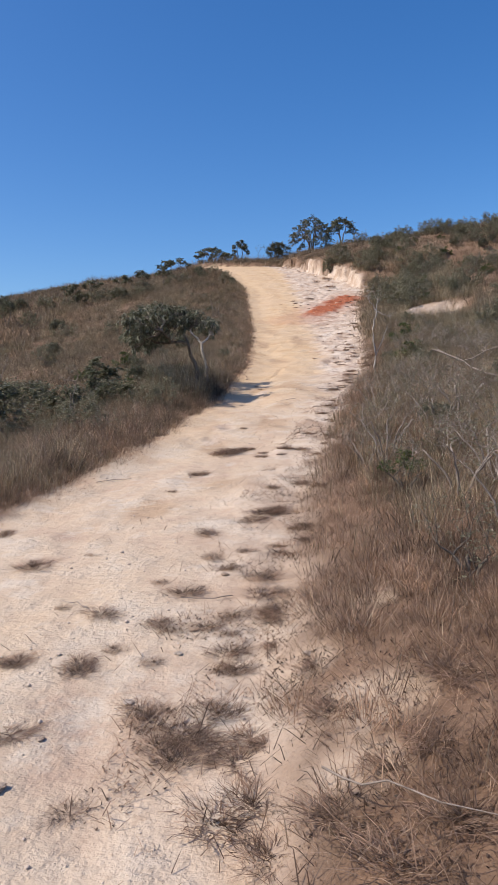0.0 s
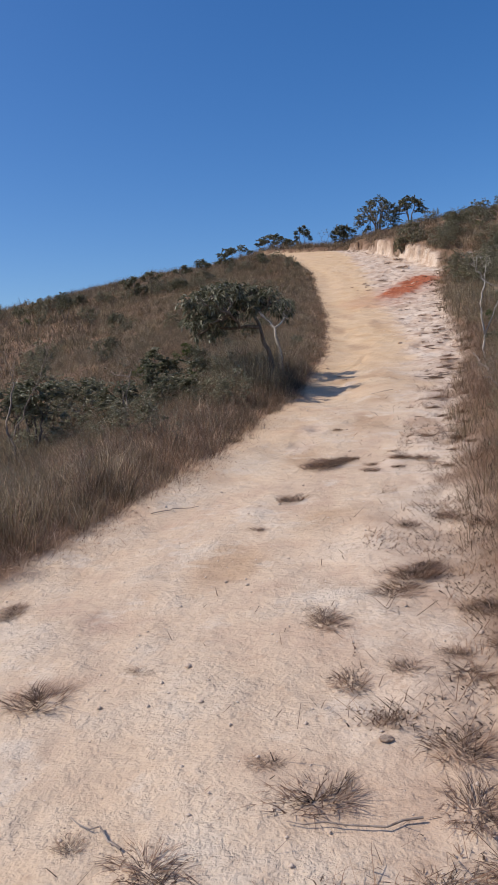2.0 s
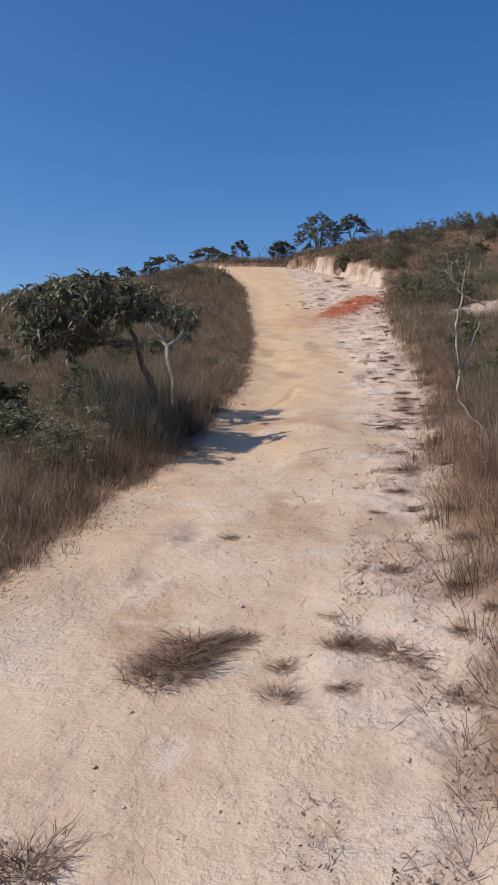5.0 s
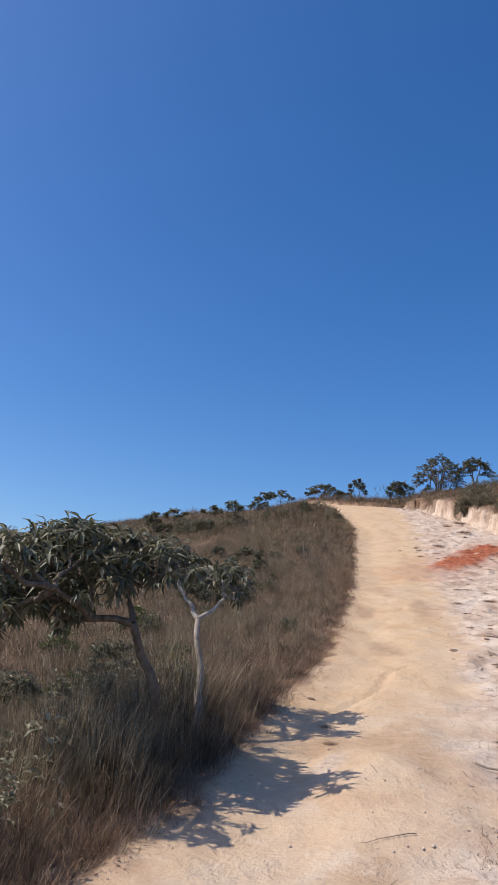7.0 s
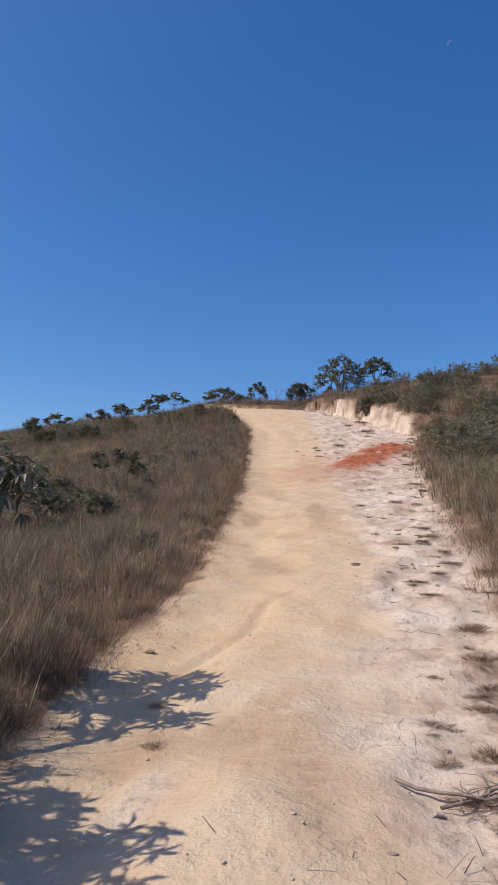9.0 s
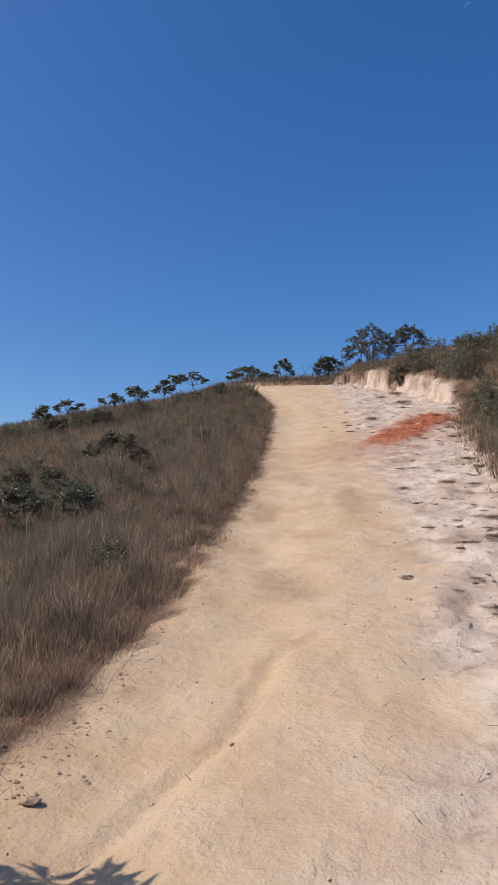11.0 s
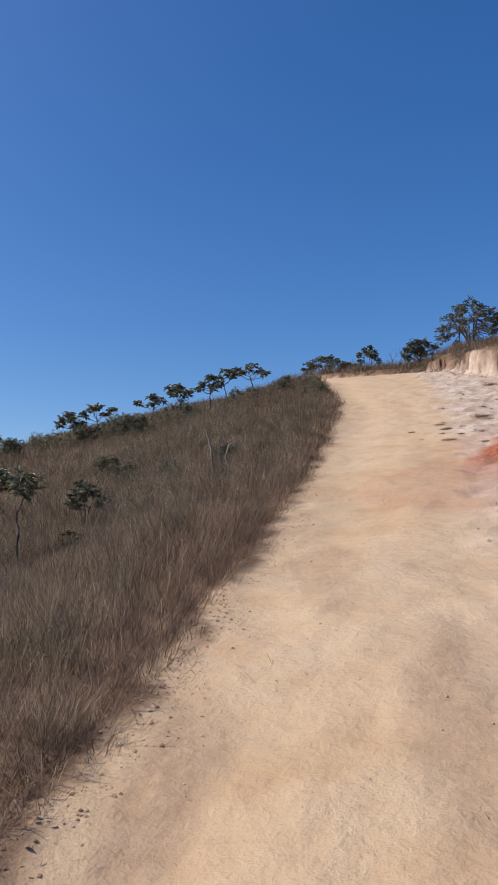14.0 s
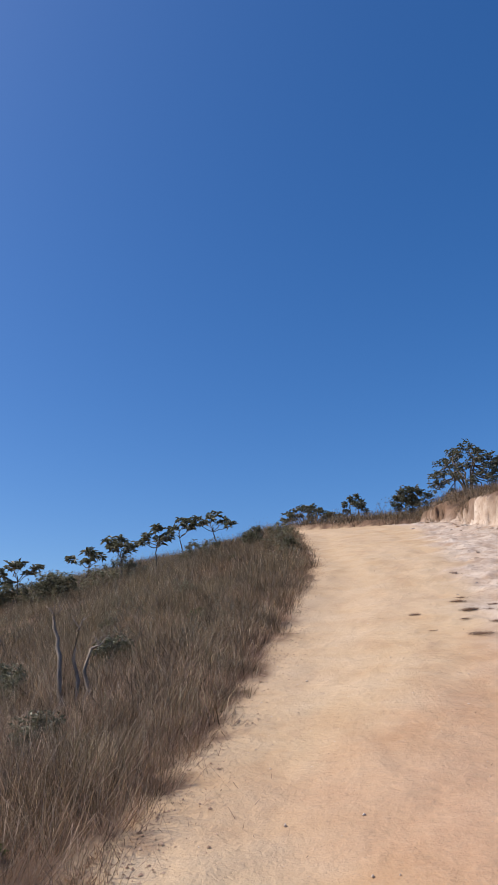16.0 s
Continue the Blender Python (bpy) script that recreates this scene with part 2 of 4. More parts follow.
    bump(n, b, mix(n, mix(n, 0.75, (0, 0, 0), attribute(n, "sandy")), tex(n, c, 5.0, 5, 0.68), (0.5, 0.5, 0.5)), 0.5, 0.05)
    patchy = mix(n, mix(n, 0.7, (0, 0, 0), attribute(n, "sandy")), patchy, (0.5, 0.5, 0.5))
    bump(n, b, patchy, 0.55, 0.012)
    bump(n, b, small, 0.55, 0.026)
    bump(n, b, grit, 0.15, 0.003)
    return m


def rock_material():
    m, n, b = material("pale_clay_stone", 0.9)
    c = coords(n)
    t = tex(n, c, 9, 5, 0.65)
    r = n.nodes.new("ShaderNodeObjectInfo").outputs["Random"]
    col = ramp(n, t, [(0.3, (0.34, 0.25, 0.19)), (0.5, (0.52, 0.43, 0.36)), (0.7, (0.64, 0.57, 0.50))])
    col = mix(n, r, col, (0.50, 0.36, 0.26))
    n.links.new(col, b.inputs["Base Color"])
    bump(n, b, t, 0.8, 0.03)
    return m


def blade_material(name, stops, patch, warm=(0.30, 0.17, 0.11)):
    m, n, b = material(name, 0.6)
    g = n.nodes.new("ShaderNodeNewGeometry")
    col = ramp(n, g.outputs["Random Per Island"], stops)
    p = tex(n, coords(n), 0.5, 3)
    col = mix(n, ramp(n, p, [(0.38, (0.1, 0.1, 0.1)), (0.6, (0.8, 0.8, 0.8))]), col, mix(n, 0.6, col, patch), "MIX")
    q = tex(n, coords(n), 3.2, 3, 0.6)
    col = mix(n, 1.0, col, ramp(n, q, [(0.34, (0.40, 0.37, 0.34)), (0.5, (0.9, 0.88, 0.86)), (0.66, (1.5, 1.42, 1.32))]), "MULTIPLY")
    w = tex(n, coords(n), 0.9, 3)
    col = mix(n, ramp(n, w, [(0.52, (0, 0, 0)), (0.7, (0.45, 0.45, 0.45))]), col, mix(n, 0.6, col, warm))
    n.links.new(col, b.inputs["Base Color"])
    translucent(n, b, col, 0.3)
    return m


def translucent(n, b, col, share):
    t = n.nodes.new("ShaderNodeBsdfTranslucent")
    n.links.new(col, t.inputs[0])
    k = n.nodes.new("ShaderNodeMixShader")
    k.inputs[0].default_value = share
    n.links.new(b.outputs[0], k.inputs[1])
    n.links.new(t.outputs[0], k.inputs[2])
    n.links.new(k.outputs[0], n.nodes["Material Output"].inputs[0])


def leaf_material(name, stops, rough=0.45):
    m, n, b = material(name, rough)
    g = n.nodes.new("ShaderNodeNewGeometry")
    col = ramp(n, g.outputs["Random Per Island"], stops)
    col = mix(n, ramp(n, tex(n, coords(n), 25, 3), [(0.4, (0, 0, 0)), (0.7, (0.35, 0.35, 0.35))]), col, (0.16, 0.14, 0.08))
    n.links.new(col, b.inputs["Base Color"])
    b.inputs["Specular IOR Level"].default_value = 0.45
    translucent(n, b, col, 0.3)
    return m


def bark_material(name, dark, light):
    m, n, b = material(name, 0.85)
    c = coords(n)
    t = tex(n, c, 18, 5, 0.7, (1, 1, 0.35))
    n.links.new(ramp(n, t, [(0.32, dark), (0.68, light)]), b.inputs["Base Color"])
    bump(n, b, t, 0.8, 0.015)
    return m


EARTH = ground_material()
STONE = rock_material()
DRY = blade_material("dry_grass", [(0.0, (0.055, 0.035, 0.022)), (0.4, (0.16, 0.110, 0.073)), (0.72, (0.30, 0.214, 0.144)), (0.9, (0.50, 0.385, 0.27)), (1.0, (0.68, 0.55, 0.40))], (0.165, 0.148, 0.085), (0.27, 0.185, 0.12))
RUSSET = blade_material("russet_grass", [(0.0, (0.10, 0.055, 0.037)), (0.45, (0.25, 0.165, 0.117)), (0.8, (0.40, 0.285, 0.205)), (1.0, (0.60, 0.46, 0.34))], (0.28, 0.18, 0.12))
OLIVE = blade_material("olive_grey_grass", [(0.0, (0.10, 0.080, 0.052)), (0.45, (0.26, 0.212, 0.142)), (0.8, (0.43, 0.36, 0.25)), (1.0, (0.66, 0.57, 0.43))], (0.20, 0.19, 0.11))
TANGLE = blade_material("grey_dead_grass", [(0.0, (0.11, 0.072, 0.054)), (0.5, (0.27, 0.19, 0.145)), (1.0, (0.55, 0.45, 0.36))], (0.24, 0.165, 0.115))
LITTER = blade_material("dead_litter", [(0.0, (0.06, 0.04, 0.03)), (0.5, (0.14, 0.095, 0.07)), (1.0, (0.28, 0.2, 0.15))], (0.12, 0.08, 0.06))
STRAW = blade_material("straw_stalks", [(0.0, (0.22, 0.16, 0.11)), (0.6, (0.38, 0.29, 0.20)), (1.0, (0.52, 0.43, 0.32))], (0.30, 0.23, 0.15))
LEAF = leaf_material("leathery_leaves", [(0.0, (0.070, 0.078, 0.048)), (0.5, (0.14, 0.15, 0.095)), (0.85, (0.25, 0.25, 0.175)), (1.0, (0.35, 0.31, 0.21))])
GREY_LEAF = leaf_material("grey_green_leaves", [(0.0, (0.12, 0.12, 0.075)), (0.5, (0.26, 0.255, 0.165)), (0.85, (0.37, 0.345, 0.245)), (1.0, (0.42, 0.35, 0.24))], 0.6)
FRESH_LEAF = leaf_material("fresh_leaves", [(0.0, (0.045, 0.075, 0.020)), (0.6, (0.095, 0.135, 0.035)), (1.0, (0.18, 0.20, 0.06))], 0.5)
BARK = bark_material("grey_brown_bark", (0.07, 0.055, 0.042), (0.22, 0.18, 0.145))
PALE_BARK = bark_material("pale_bark", (0.20, 0.17, 0.145), (0.50, 0.45, 0.39))
DEAD_BARK = bark_material("weathered_dead_wood", (0.13, 0.10, 0.08), (0.34, 0.28, 0.23))
TWIG = bark_material("dead_twig", (0.14, 0.105, 0.085), (0.38, 0.32, 0.27))


# ---- mesh helpers ----
def mesh_from(name, verts, faces, mat, shade=True):
    me = bpy.data.meshes.new(name)
    me.from_pydata(verts, [], faces)
    me.materials.append(mat)
    if shade:
        me.polygons.foreach_set("use_smooth", np.ones(len(me.polygons), bool))
    me.update()
    return me


def mesh_arrays(name, co, tris, mat):
    """A triangle mesh from numpy arrays."""
    me = bpy.data.meshes.new(name)
    me.vertices.add(len(co))
    me.vertices.foreach_set("co", np.ascontiguousarray(co, np.float32).ravel())
    me.loops.add(tris.size)
    me.loops.foreach_set("vertex_index", np.ascontiguousarray(tris, np.int32).ravel())
    me.polygons.add(len(tris))
    me.polygons.foreach_set("loop_start", np.arange(0, tris.size, 3, dtype=np.int32))
    me.update(calc_edges=True)
    me.materials.append(mat)
    return me


def part(name, me, parent, label=""):
    ob = new(name, me)
    ob.parent = parent
    return tagged(ob, label)


# ---- the ground: one sheet to the horizon ----
def spaced(dense, step, reach, growth):
    a, b = dense
    mid = list(np.arange(a, b + 1e-6, step))
    low, high, s = [], [], step
    x = a
    while x > -reach:
        s *= growth
        x -= s
        low.append(x)
    x, s = b, step
    while x < reach:
        s *= growth
        x += s
        high.append(x)
    return np.array(low[::-1] + mid + high)


def build_ground():
    xs = spaced((-2.6, 7.6), 0.055, 900, 1.16)
    ys = spaced((1.5, 57), 0.08, 900, 1.15)
    ys = ys[(ys < 30) | (ys > 57) | (np.arange(len(ys)) % 2 == 0)]
    X, Y = np.meshgrid(xs, ys)
    x, y = X.ravel(), Y.ravel()
    z = height(x, y)
    r = np.hypot(x, y - 40)
    z = z - 0.02 * np.maximum(r - 110, 0)
    nx, ny = len(xs), len(ys)
    i = (np.arange(ny - 1)[:, None] * nx + np.arange(nx - 1)[None, :]).ravel()
    tris = np.concatenate([np.stack([i, i + 1, i + nx + 1], 1), np.stack([i, i + nx + 1, i + nx], 1)])
    me = mesh_arrays("ground", np.stack([x, y, z], 1), tris, EARTH)
    me.polygons.foreach_set("use_smooth", np.ones(len(me.polygons), bool))
    sandy = smooth(8, 20, y + 8 * (fbm(x * 0.7, y * 0.5, 61) - 0.5) - 4.0 * (x - left_edge(y) - 1.0))
    worn = np.zeros_like(x)
    for px, py, rx, ry in ((1.05, 15.2, .26, .9), (0.9, 20.1, .28, .7), (0.86, 15.7, .25, .4), (0.64, 12.9, .22, .35), (0.3, 15.4, .25, .4), (1.8, 24.2, .3, 1.0), (0.6, 23.6, .2, .9), (-0.05, 7.4, .4, .5), (0.4, 11.2, .3, .6), (-0.5, 9.8, .2, .7), (1.0, 26.5, .25, 1.2), (-0.9, 6.6, .25, .6)):
        q = np.hypot((x - px) / rx, (y - py) / ry)
        worn = np.maximum(worn, smooth(1.3, 0.3, q + 1.6 * (fbm(x * 3.2, y * 1.8, 71) - 0.5)))
    for name, values in zip(("track", "pale", "red", "sandy", "worn"), (*masks(x, y), sandy, worn)):
        me.attributes.new(name, "FLOAT", "POINT").data.foreach_set("value", np.asarray(values, np.float32))
    tagged(new("ground", me), "sandy pale dirt track climbing a dry hillside", "ground", kind="structure")


build_ground()


# ---- grass ----
def blades(rng, bx, by, length, width, lean, heading, bend=0.5, tip_only=False, curl=0.55):
    """Curved tapering blades on the ground at bx, by."""
    n = len(bx)
    bz = height(bx, by) - 0.02
    dx, dy = np.cos(heading), np.sin(heading)
    turn = rng.uniform(0, 2 * np.pi, n)
    px, py = np.cos(turn) * width / 2, np.sin(turn) * width / 2
    s1, s2 = np.sin(lean * 0.6), np.sin(lean * (1 + bend))
    c1, c2 = np.cos(lean * 0.6), np.cos(lean * (1 + bend))
    h2 = heading + rng.normal(0, curl, n)
    ex, ey = np.cos(h2), np.sin(h2)
    mx, my, mz = bx + dx * s1 * length * .55, by + dy * s1 * length * .55, bz + c1 * length * .55
    tx, ty, tz = mx + ex * s2 * length * .45, my + ey * s2 * length * .45, mz + c2 * length * .45
    if tip_only:
        co = np.stack([np.stack([bx - px, by - py, bz], 1), np.stack([bx + px, by + py, bz], 1), np.stack([tx, ty, tz], 1)], 1)
        k = np.arange(n)[:, None] * 3
        return co.reshape(-1, 3), k + np.array([[0, 1, 2]])
    co = np.stack([np.stack([bx - px, by - py, bz], 1), np.stack([bx + px, by + py, bz], 1),
                   np.stack([mx - px * .7, my - py * .7, mz], 1), np.stack([mx + px * .7, my + py * .7, mz], 1),
                   np.stack([tx, ty, tz], 1)], 1)
    k = (np.arange(n) * 5)[:, None, None]
    tr = k + np.array([[[0, 1, 3], [0, 3, 2], [2, 3, 4]]])
    return co.reshape(-1, 3), tr.reshape(-1, 3)


def clumped(rng, cx, cy, per, radius):
    n = len(cx)
    a = rng.uniform(0, 2 * np.pi, n * per)
    r = radius * np.sqrt(rng.uniform(0, 1, n * per))
    x, y = np.repeat(cx, per) + r * np.cos(a), np.repeat(cy, per) + r * np.sin(a)
    return x, y, a, r / radius


def grass_field(name, label, side, band, ys, density, per, radius, size, width, seed, mat, tip_only=False, flat=0.0, fan=0.26, patchy=0.0, lean_to=None):
    rng = np.random.default_rng(seed)
    n = int((band[1] - band[0]) * (ys[1] - ys[0]) * density / per)
    cy = rng.uniform(ys[0], ys[1], n)
    off = rng.uniform(band[0], band[1], n)
    cx = left_edge(cy) - off if side < 0 else right_edge(cy) + off
    if band[0] < 0.3:
        shift = (0.08 * smooth(15, 22, cy) * (0.1 + 1.3 * vnoise(cy * 1.3, cy * 0, 95))) if side < 0 else 0.0
        keep = rng.uniform(0, 1, n) < smooth(-0.18, 0.32, off - shift) + 0.1 * (off > shift)
        if side > 0:
            bare = fbm(cx * 0.8, cy * 0.8, 77)
            keep &= (rng.uniform(0, 1, n) < 0.35 + 1.2 * bare * smooth(0.0, 1.4, off))
        cx, cy, off = cx[keep], cy[keep], off[keep]
    if side > 0:
        keep = rng.uniform(0, 1, len(cx)) > 0.9 * bare_soil(cx, cy)
        cx, cy, off = cx[keep], cy[keep], off[keep]
    if patchy:
        keep = fbm(cx * 1.1, cy * 1.1, seed + 200) + 0.12 * smooth(0.3, 1.6, off) > patchy
        cx, cy, off = cx[keep], cy[keep], off[keep]
    if side > 0:
        keep = np.hypot((cx - 6.7) / 1.15, (cy - 26.0) / 2.1) > 1
        cx, cy, off = cx[keep], cy[keep], off[keep]
    tall = (0.35 + 0.75 * fbm(cx * 0.5, cy * 0.5, 41)) * (0.45 + 1.3 * fbm(cx * 2.2, cy * 2.2, 43) ** 1.2 + 0.25 * rng.uniform(0, 1, len(cx)))
    if side > 0:
        tall = tall * (0.5 + 0.5 * smooth(3, 8, cy))
    tall = tall * (0.55 + 0.45 * smooth(0.0, 0.5, off))
    x, y, a, rr = clumped(rng, cx, cy, per, radius)
    m = len(x)
    length = 1.12 * np.repeat(tall, per) * size * rng.uniform(0.55, 1.15, m)
    lean = np.minimum(np.abs(rng.normal(fan, 0.30, m)) + 0.45 * rr * rng.uniform(0.2, 1, m) + flat, 1.5)
    heading = a + rng.normal(0, 0.5, m) if lean_to is None else lean_to + rng.normal(0, 1.1, m)
    co, tr = blades(rng, x, y, length, width * rng.uniform(0.6, 1.3, m), lean, heading, tip_only=tip_only, bend=0.9)
    return tagged(new(name, mesh_arrays(name, co, tr, mat)), label, "grass", kind="stuff")


VERGE = "dense dry brown grass along the downhill verge"
BANK = "tangled dry brown grass on the uphill bank"
grass_field("verge_grass", VERGE, -1, (-0.1, 2.6), (2.5, 31), 1250, 26, 0.10, 0.44, 0.003, 1, DRY, flat=0.1, fan=0.42)
grass_field("verge_grass", "russet dry grass tussocks along the verge", -1, (-0.06, 2.0), (4, 34), 700, 30, 0.07, 0.38, 0.003, 21, RUSSET, fan=0.55, patchy=0.53)
grass_field("verge_grass", "olive grey grass tussocks along the verge", -1, (0.1, 2.8), (4, 40), 900, 30, 0.09, 0.45, 0.003, 22, OLIVE, fan=0.45, patchy=0.5)
grass_field("verge_fringe", "dry stems of the verge drooping over the track", -1, (-0.05, 0.30), (3, 46), 450, 9, 0.10, 0.40, 0.003, 23, RUSSET, fan=1.0, lean_to=0.0)
grass_field("verge_grass", VERGE, -1, (-0.1, 2.6), (31, 57), 650, 24, 0.14, 0.46, 0.007, 2, DRY, flat=0.12, fan=0.32)
grass_field("hillside_grass", "dry brown grass over the falling hillside", -1, (2.6, 10), (5, 57), 330, 22, 0.2, 0.46, 0.010, 3, DRY, True, flat=0.2)
grass_field("hillside_grass", "dry brown grass below the verge", -1, (2.4, 6.5), (5, 38), 300, 22, 0.18, 0.46, 0.0075, 19, DRY, True, flat=0.15)
grass_field("hillside_grass", "olive grey grass patches below the verge", -1, (2.0, 12), (8, 54), 300, 24, 0.16, 0.5, 0.0085, 24, OLIVE, True, flat=0.15, patchy=0.53)
grass_field("far_grass", "thin dry grass on the far hillside", -1, (10, 34), (16, 70), 75, 12, 0.3, 0.55, 0.03, 4, DRY, True)
grass_field("verge_tangle", "bent grey dead grass stems in the verge", -1, (0.0, 2.6), (3, 38), 800, 12, 0.16, 0.50, 0.0032, 11, TANGLE, flat=0.45, fan=0.55)
grass_field("bank_grass", "russet tussocks at the foot of the uphill bank", 1, (-0.15, 2.4), (1.2, 24), 1500, 34, 0.07, 0.42, 0.0032, 5, RUSSET, fan=0.5, patchy=0.44)
grass_field("bank_grass", "olive grey wiry grass on the uphill bank", 1, (0.6, 3.4), (4.5, 26), 1200, 34, 0.10, 0.52, 0.0034, 25, OLIVE, fan=0.5, patchy=0.42)
grass_field("verge_grass", "tall dry grass round the foot of the trees", -1, (0.12, 1.4), (12, 16.8), 900, 28, 0.10, 0.70, 0.0038, 28, DRY, fan=0.3)
grass_field("verge_grass", "tall olive grass clumps under the trees", -1, (0.15, 1.0), (13.0, 15.6), 900, 28, 0.10, 1.0, 0.0036, 30, OLIVE, fan=0.3)
grass_field("verge_grass", "tall russet grass in front of the trees", -1, (0.05, 1.8), (9.5, 13.6), 900, 30, 0.08, 0.58, 0.0034, 29, RUSSET, fan=0.55)
grass_field("bank_grass", BANK, 1, (0.1, 3.0), (4, 22), 500, 26, 0.12, 0.42, 0.004, 26, DRY, fan=0.35)
grass_field("bank_grass", BANK, 1, (-0.1, 3.2), (22, 60), 420, 22, 0.16, 0.45, 0.008, 6, DRY)
grass_field("bank_grass", "olive wiry grass high on the uphill bank", 1, (0.3, 4.5), (20, 42), 420, 24, 0.13, 0.6, 0.0065, 27, OLIVE, fan=0.4, patchy=0.46)
grass_field("bank_tangle", "matted grey dead grass on the uphill bank", 1, (-0.3, 2.4), (9, 24), 600, 12, 0.2, 0.36, 0.0036, 12, TANGLE, flat=0.8)
grass_field("bank_tangle", "matted fine dead grass at the foot of the bank", 1, (-0.35, 2.2), (0.6, 9), 2400, 24, 0.12, 0.32, 0.0026, 13, TANGLE, flat=0.85, patchy=0.47)
grass_field("bank_mat", "fine reddish dry grass at the foot of the bank", 1, (-0.3, 2.2), (0.6, 9), 2600, 40, 0.09, 0.36, 0.0026, 14, RUSSET, flat=0.3, fan=0.6, patchy=0.52)
grass_field("verge_grass", VERGE, -1, (0.0, 7), (-8, 5), 120, 20, 0.2, 0.48, 0.011, 15, DRY, True)
grass_field("slope_grass", "dry grass on the slope behind the start", 1, (0.2, 8), (-8, 1), 120, 20, 0.2, 0.48, 0.011, 16, DRY, True)
grass_field("slope_grass", "dry grass between shrubs on the uphill slope", 1, (2.4, 10), (1, 60), 230, 20, 0.2, 0.45, 0.012, 7, DRY, True, flat=0.2)
grass_field("ridge_grass", "thin dry grass on the upper ridge", 1, (10, 26), (15, 75), 75, 12, 0.3, 0.55, 0.03, 8, DRY, True)
grass_field("far_grass", "dry grass behind the crest of the hill", -1, (0.0, 16), (56, 72), 60, 14, 0.3, 0.55, 0.03, 17, DRY, True)
grass_field("ridge_grass", "dry grass behind the cut bank", 1, (0.0, 32), (57.5, 84), 60, 14, 0.3, 0.55, 0.03, 18, DRY, True)
grass_field("straw_stalks", "thin pale straw stalks among the verge grass", -1, (0.1, 3.0), (3, 36), 30, 3, 0.1, 0.72, 0.0035, 9, STRAW)
grass_field("straw_stalks", "thin pale straw stalks on the uphill bank", 1, (0.1, 2.6), (1, 26), 36, 3, 0.1, 0.65, 0.0035, 10, STRAW)


def strewn(name, label, spots, size, width, seed, mat, spread=0.5):
    """Dead stems and leaf bits lying on the ground."""
    rng = np.random.default_rng(seed)
    x, y = spots(rng)
    n = len(x)
    co, tr = blades(rng, x, y, size * rng.lognormal(0, spread, n), width * rng.uniform(0.5, 1.6, n), rng.uniform(1.40, 1.50, n), rng.uniform(0, 6.28, n), bend=0.05, curl=0.25)
    co[:, 2] += 0.024
    tagged(new(name, mesh_arrays(name, co, tr, mat)), label, "litter", kind="stuff")


def along_left(rng):
    y = rng.uniform(3, 50, 22000)
    reach = 0.04 + 0.15 * vnoise(y * 1.1, y * 0, 97) ** 2
    return left_edge(y) + reach * rng.exponential(0.8, 22000) - 0.14, y


def along_right(rng):
    y = rng.uniform(1.0, 52, 9000)
    x = right_edge(y) - rng.exponential(0.35, 9000) + 0.3
    keep = fbm(x * 1.6, y * 1.6, 91) > 0.5
    return x[keep], y[keep]


def bank_foot(rng):
    y = 0.7 + 13 * rng.uniform(0, 1, 32000) ** 1.4
    x = right_edge(y) + rng.uniform(-0.5, 1.9, 32000)
    keep = fbm(x * 2.1, y * 2.1, 93) + 0.22 * smooth(-0.35, 0.6, x - right_edge(y)) > 0.56
    return x[keep], y[keep]


def on_track(rng):
    y = rng.uniform(1.5, 50, 1300)
    return left_edge(y) + (right_edge(y) - left_edge(y)) * rng.uniform(0, 1, 1300), y


strewn("verge_litter", "dead russet stems fallen along the verge", along_left, 0.07, 0.0024, 61, RUSSET)
strewn("leaf_litter", "brown dead leaves fallen along the verge", along_left, 0.012, 0.005, 64, RUSSET, 0.3)
strewn("verge_litter", "dead stems strewn over the stony shoulder", along_right, 0.07, 0.0035, 62, LITTER)
strewn("bank_litter", "dead stems matted at the foot of the bank", bank_foot, 0.085, 0.0026, 65, RUSSET)
strewn("leaf_litter", "brown dead leaves at the foot of the bank", bank_foot, 0.016, 0.007, 66, LITTER, 0.3)
strewn("track_litter", "scattered bits of straw on the track", on_track, 0.03, 0.003, 63, LITTER)


# ---- trees and shrubs ----
def tube(verts, faces, path, radii, sides=6):
    base = len(verts)
    for k, (p, r) in enumerate(zip(path, radii)):
        d = (path[min(k + 1, len(path) - 1)] - path[max(k - 1, 0)]).normalized()
        q = d.to_track_quat("Z", "Y")
        for s in range(sides):
            a = 2 * math.pi * s / sides
            verts.append(p + q @ Vector((math.cos(a) * r, math.sin(a) * r, 0)))
    for k in range(len(path) - 1):
        for s in range(sides):
            t = (s + 1) % sides
            faces.append((base + k * sides + s, base + k * sides + t, base + (k + 1) * sides + t, base + (k + 1) * sides + s))
    faces.append(tuple(base + (len(path) - 1) * sides + s for s in range(sides)))


def limb(rng, start, way, length, r0, r1, crook, rise, steps=5):
    path, radii, p, d = [start.copy()], [r0], start.copy(), way.normalized()
    for k in range(steps):
        d = (d + Vector((rng.uniform(-crook, crook), rng.uniform(-crook, crook), rng.uniform(-crook, crook) + rise))).normalized()
        p = p + d * length / steps
        path.append(p.copy())
        radii.append(r0 + (r1 - r0) * (k + 1) / steps)
    return path, radii, d


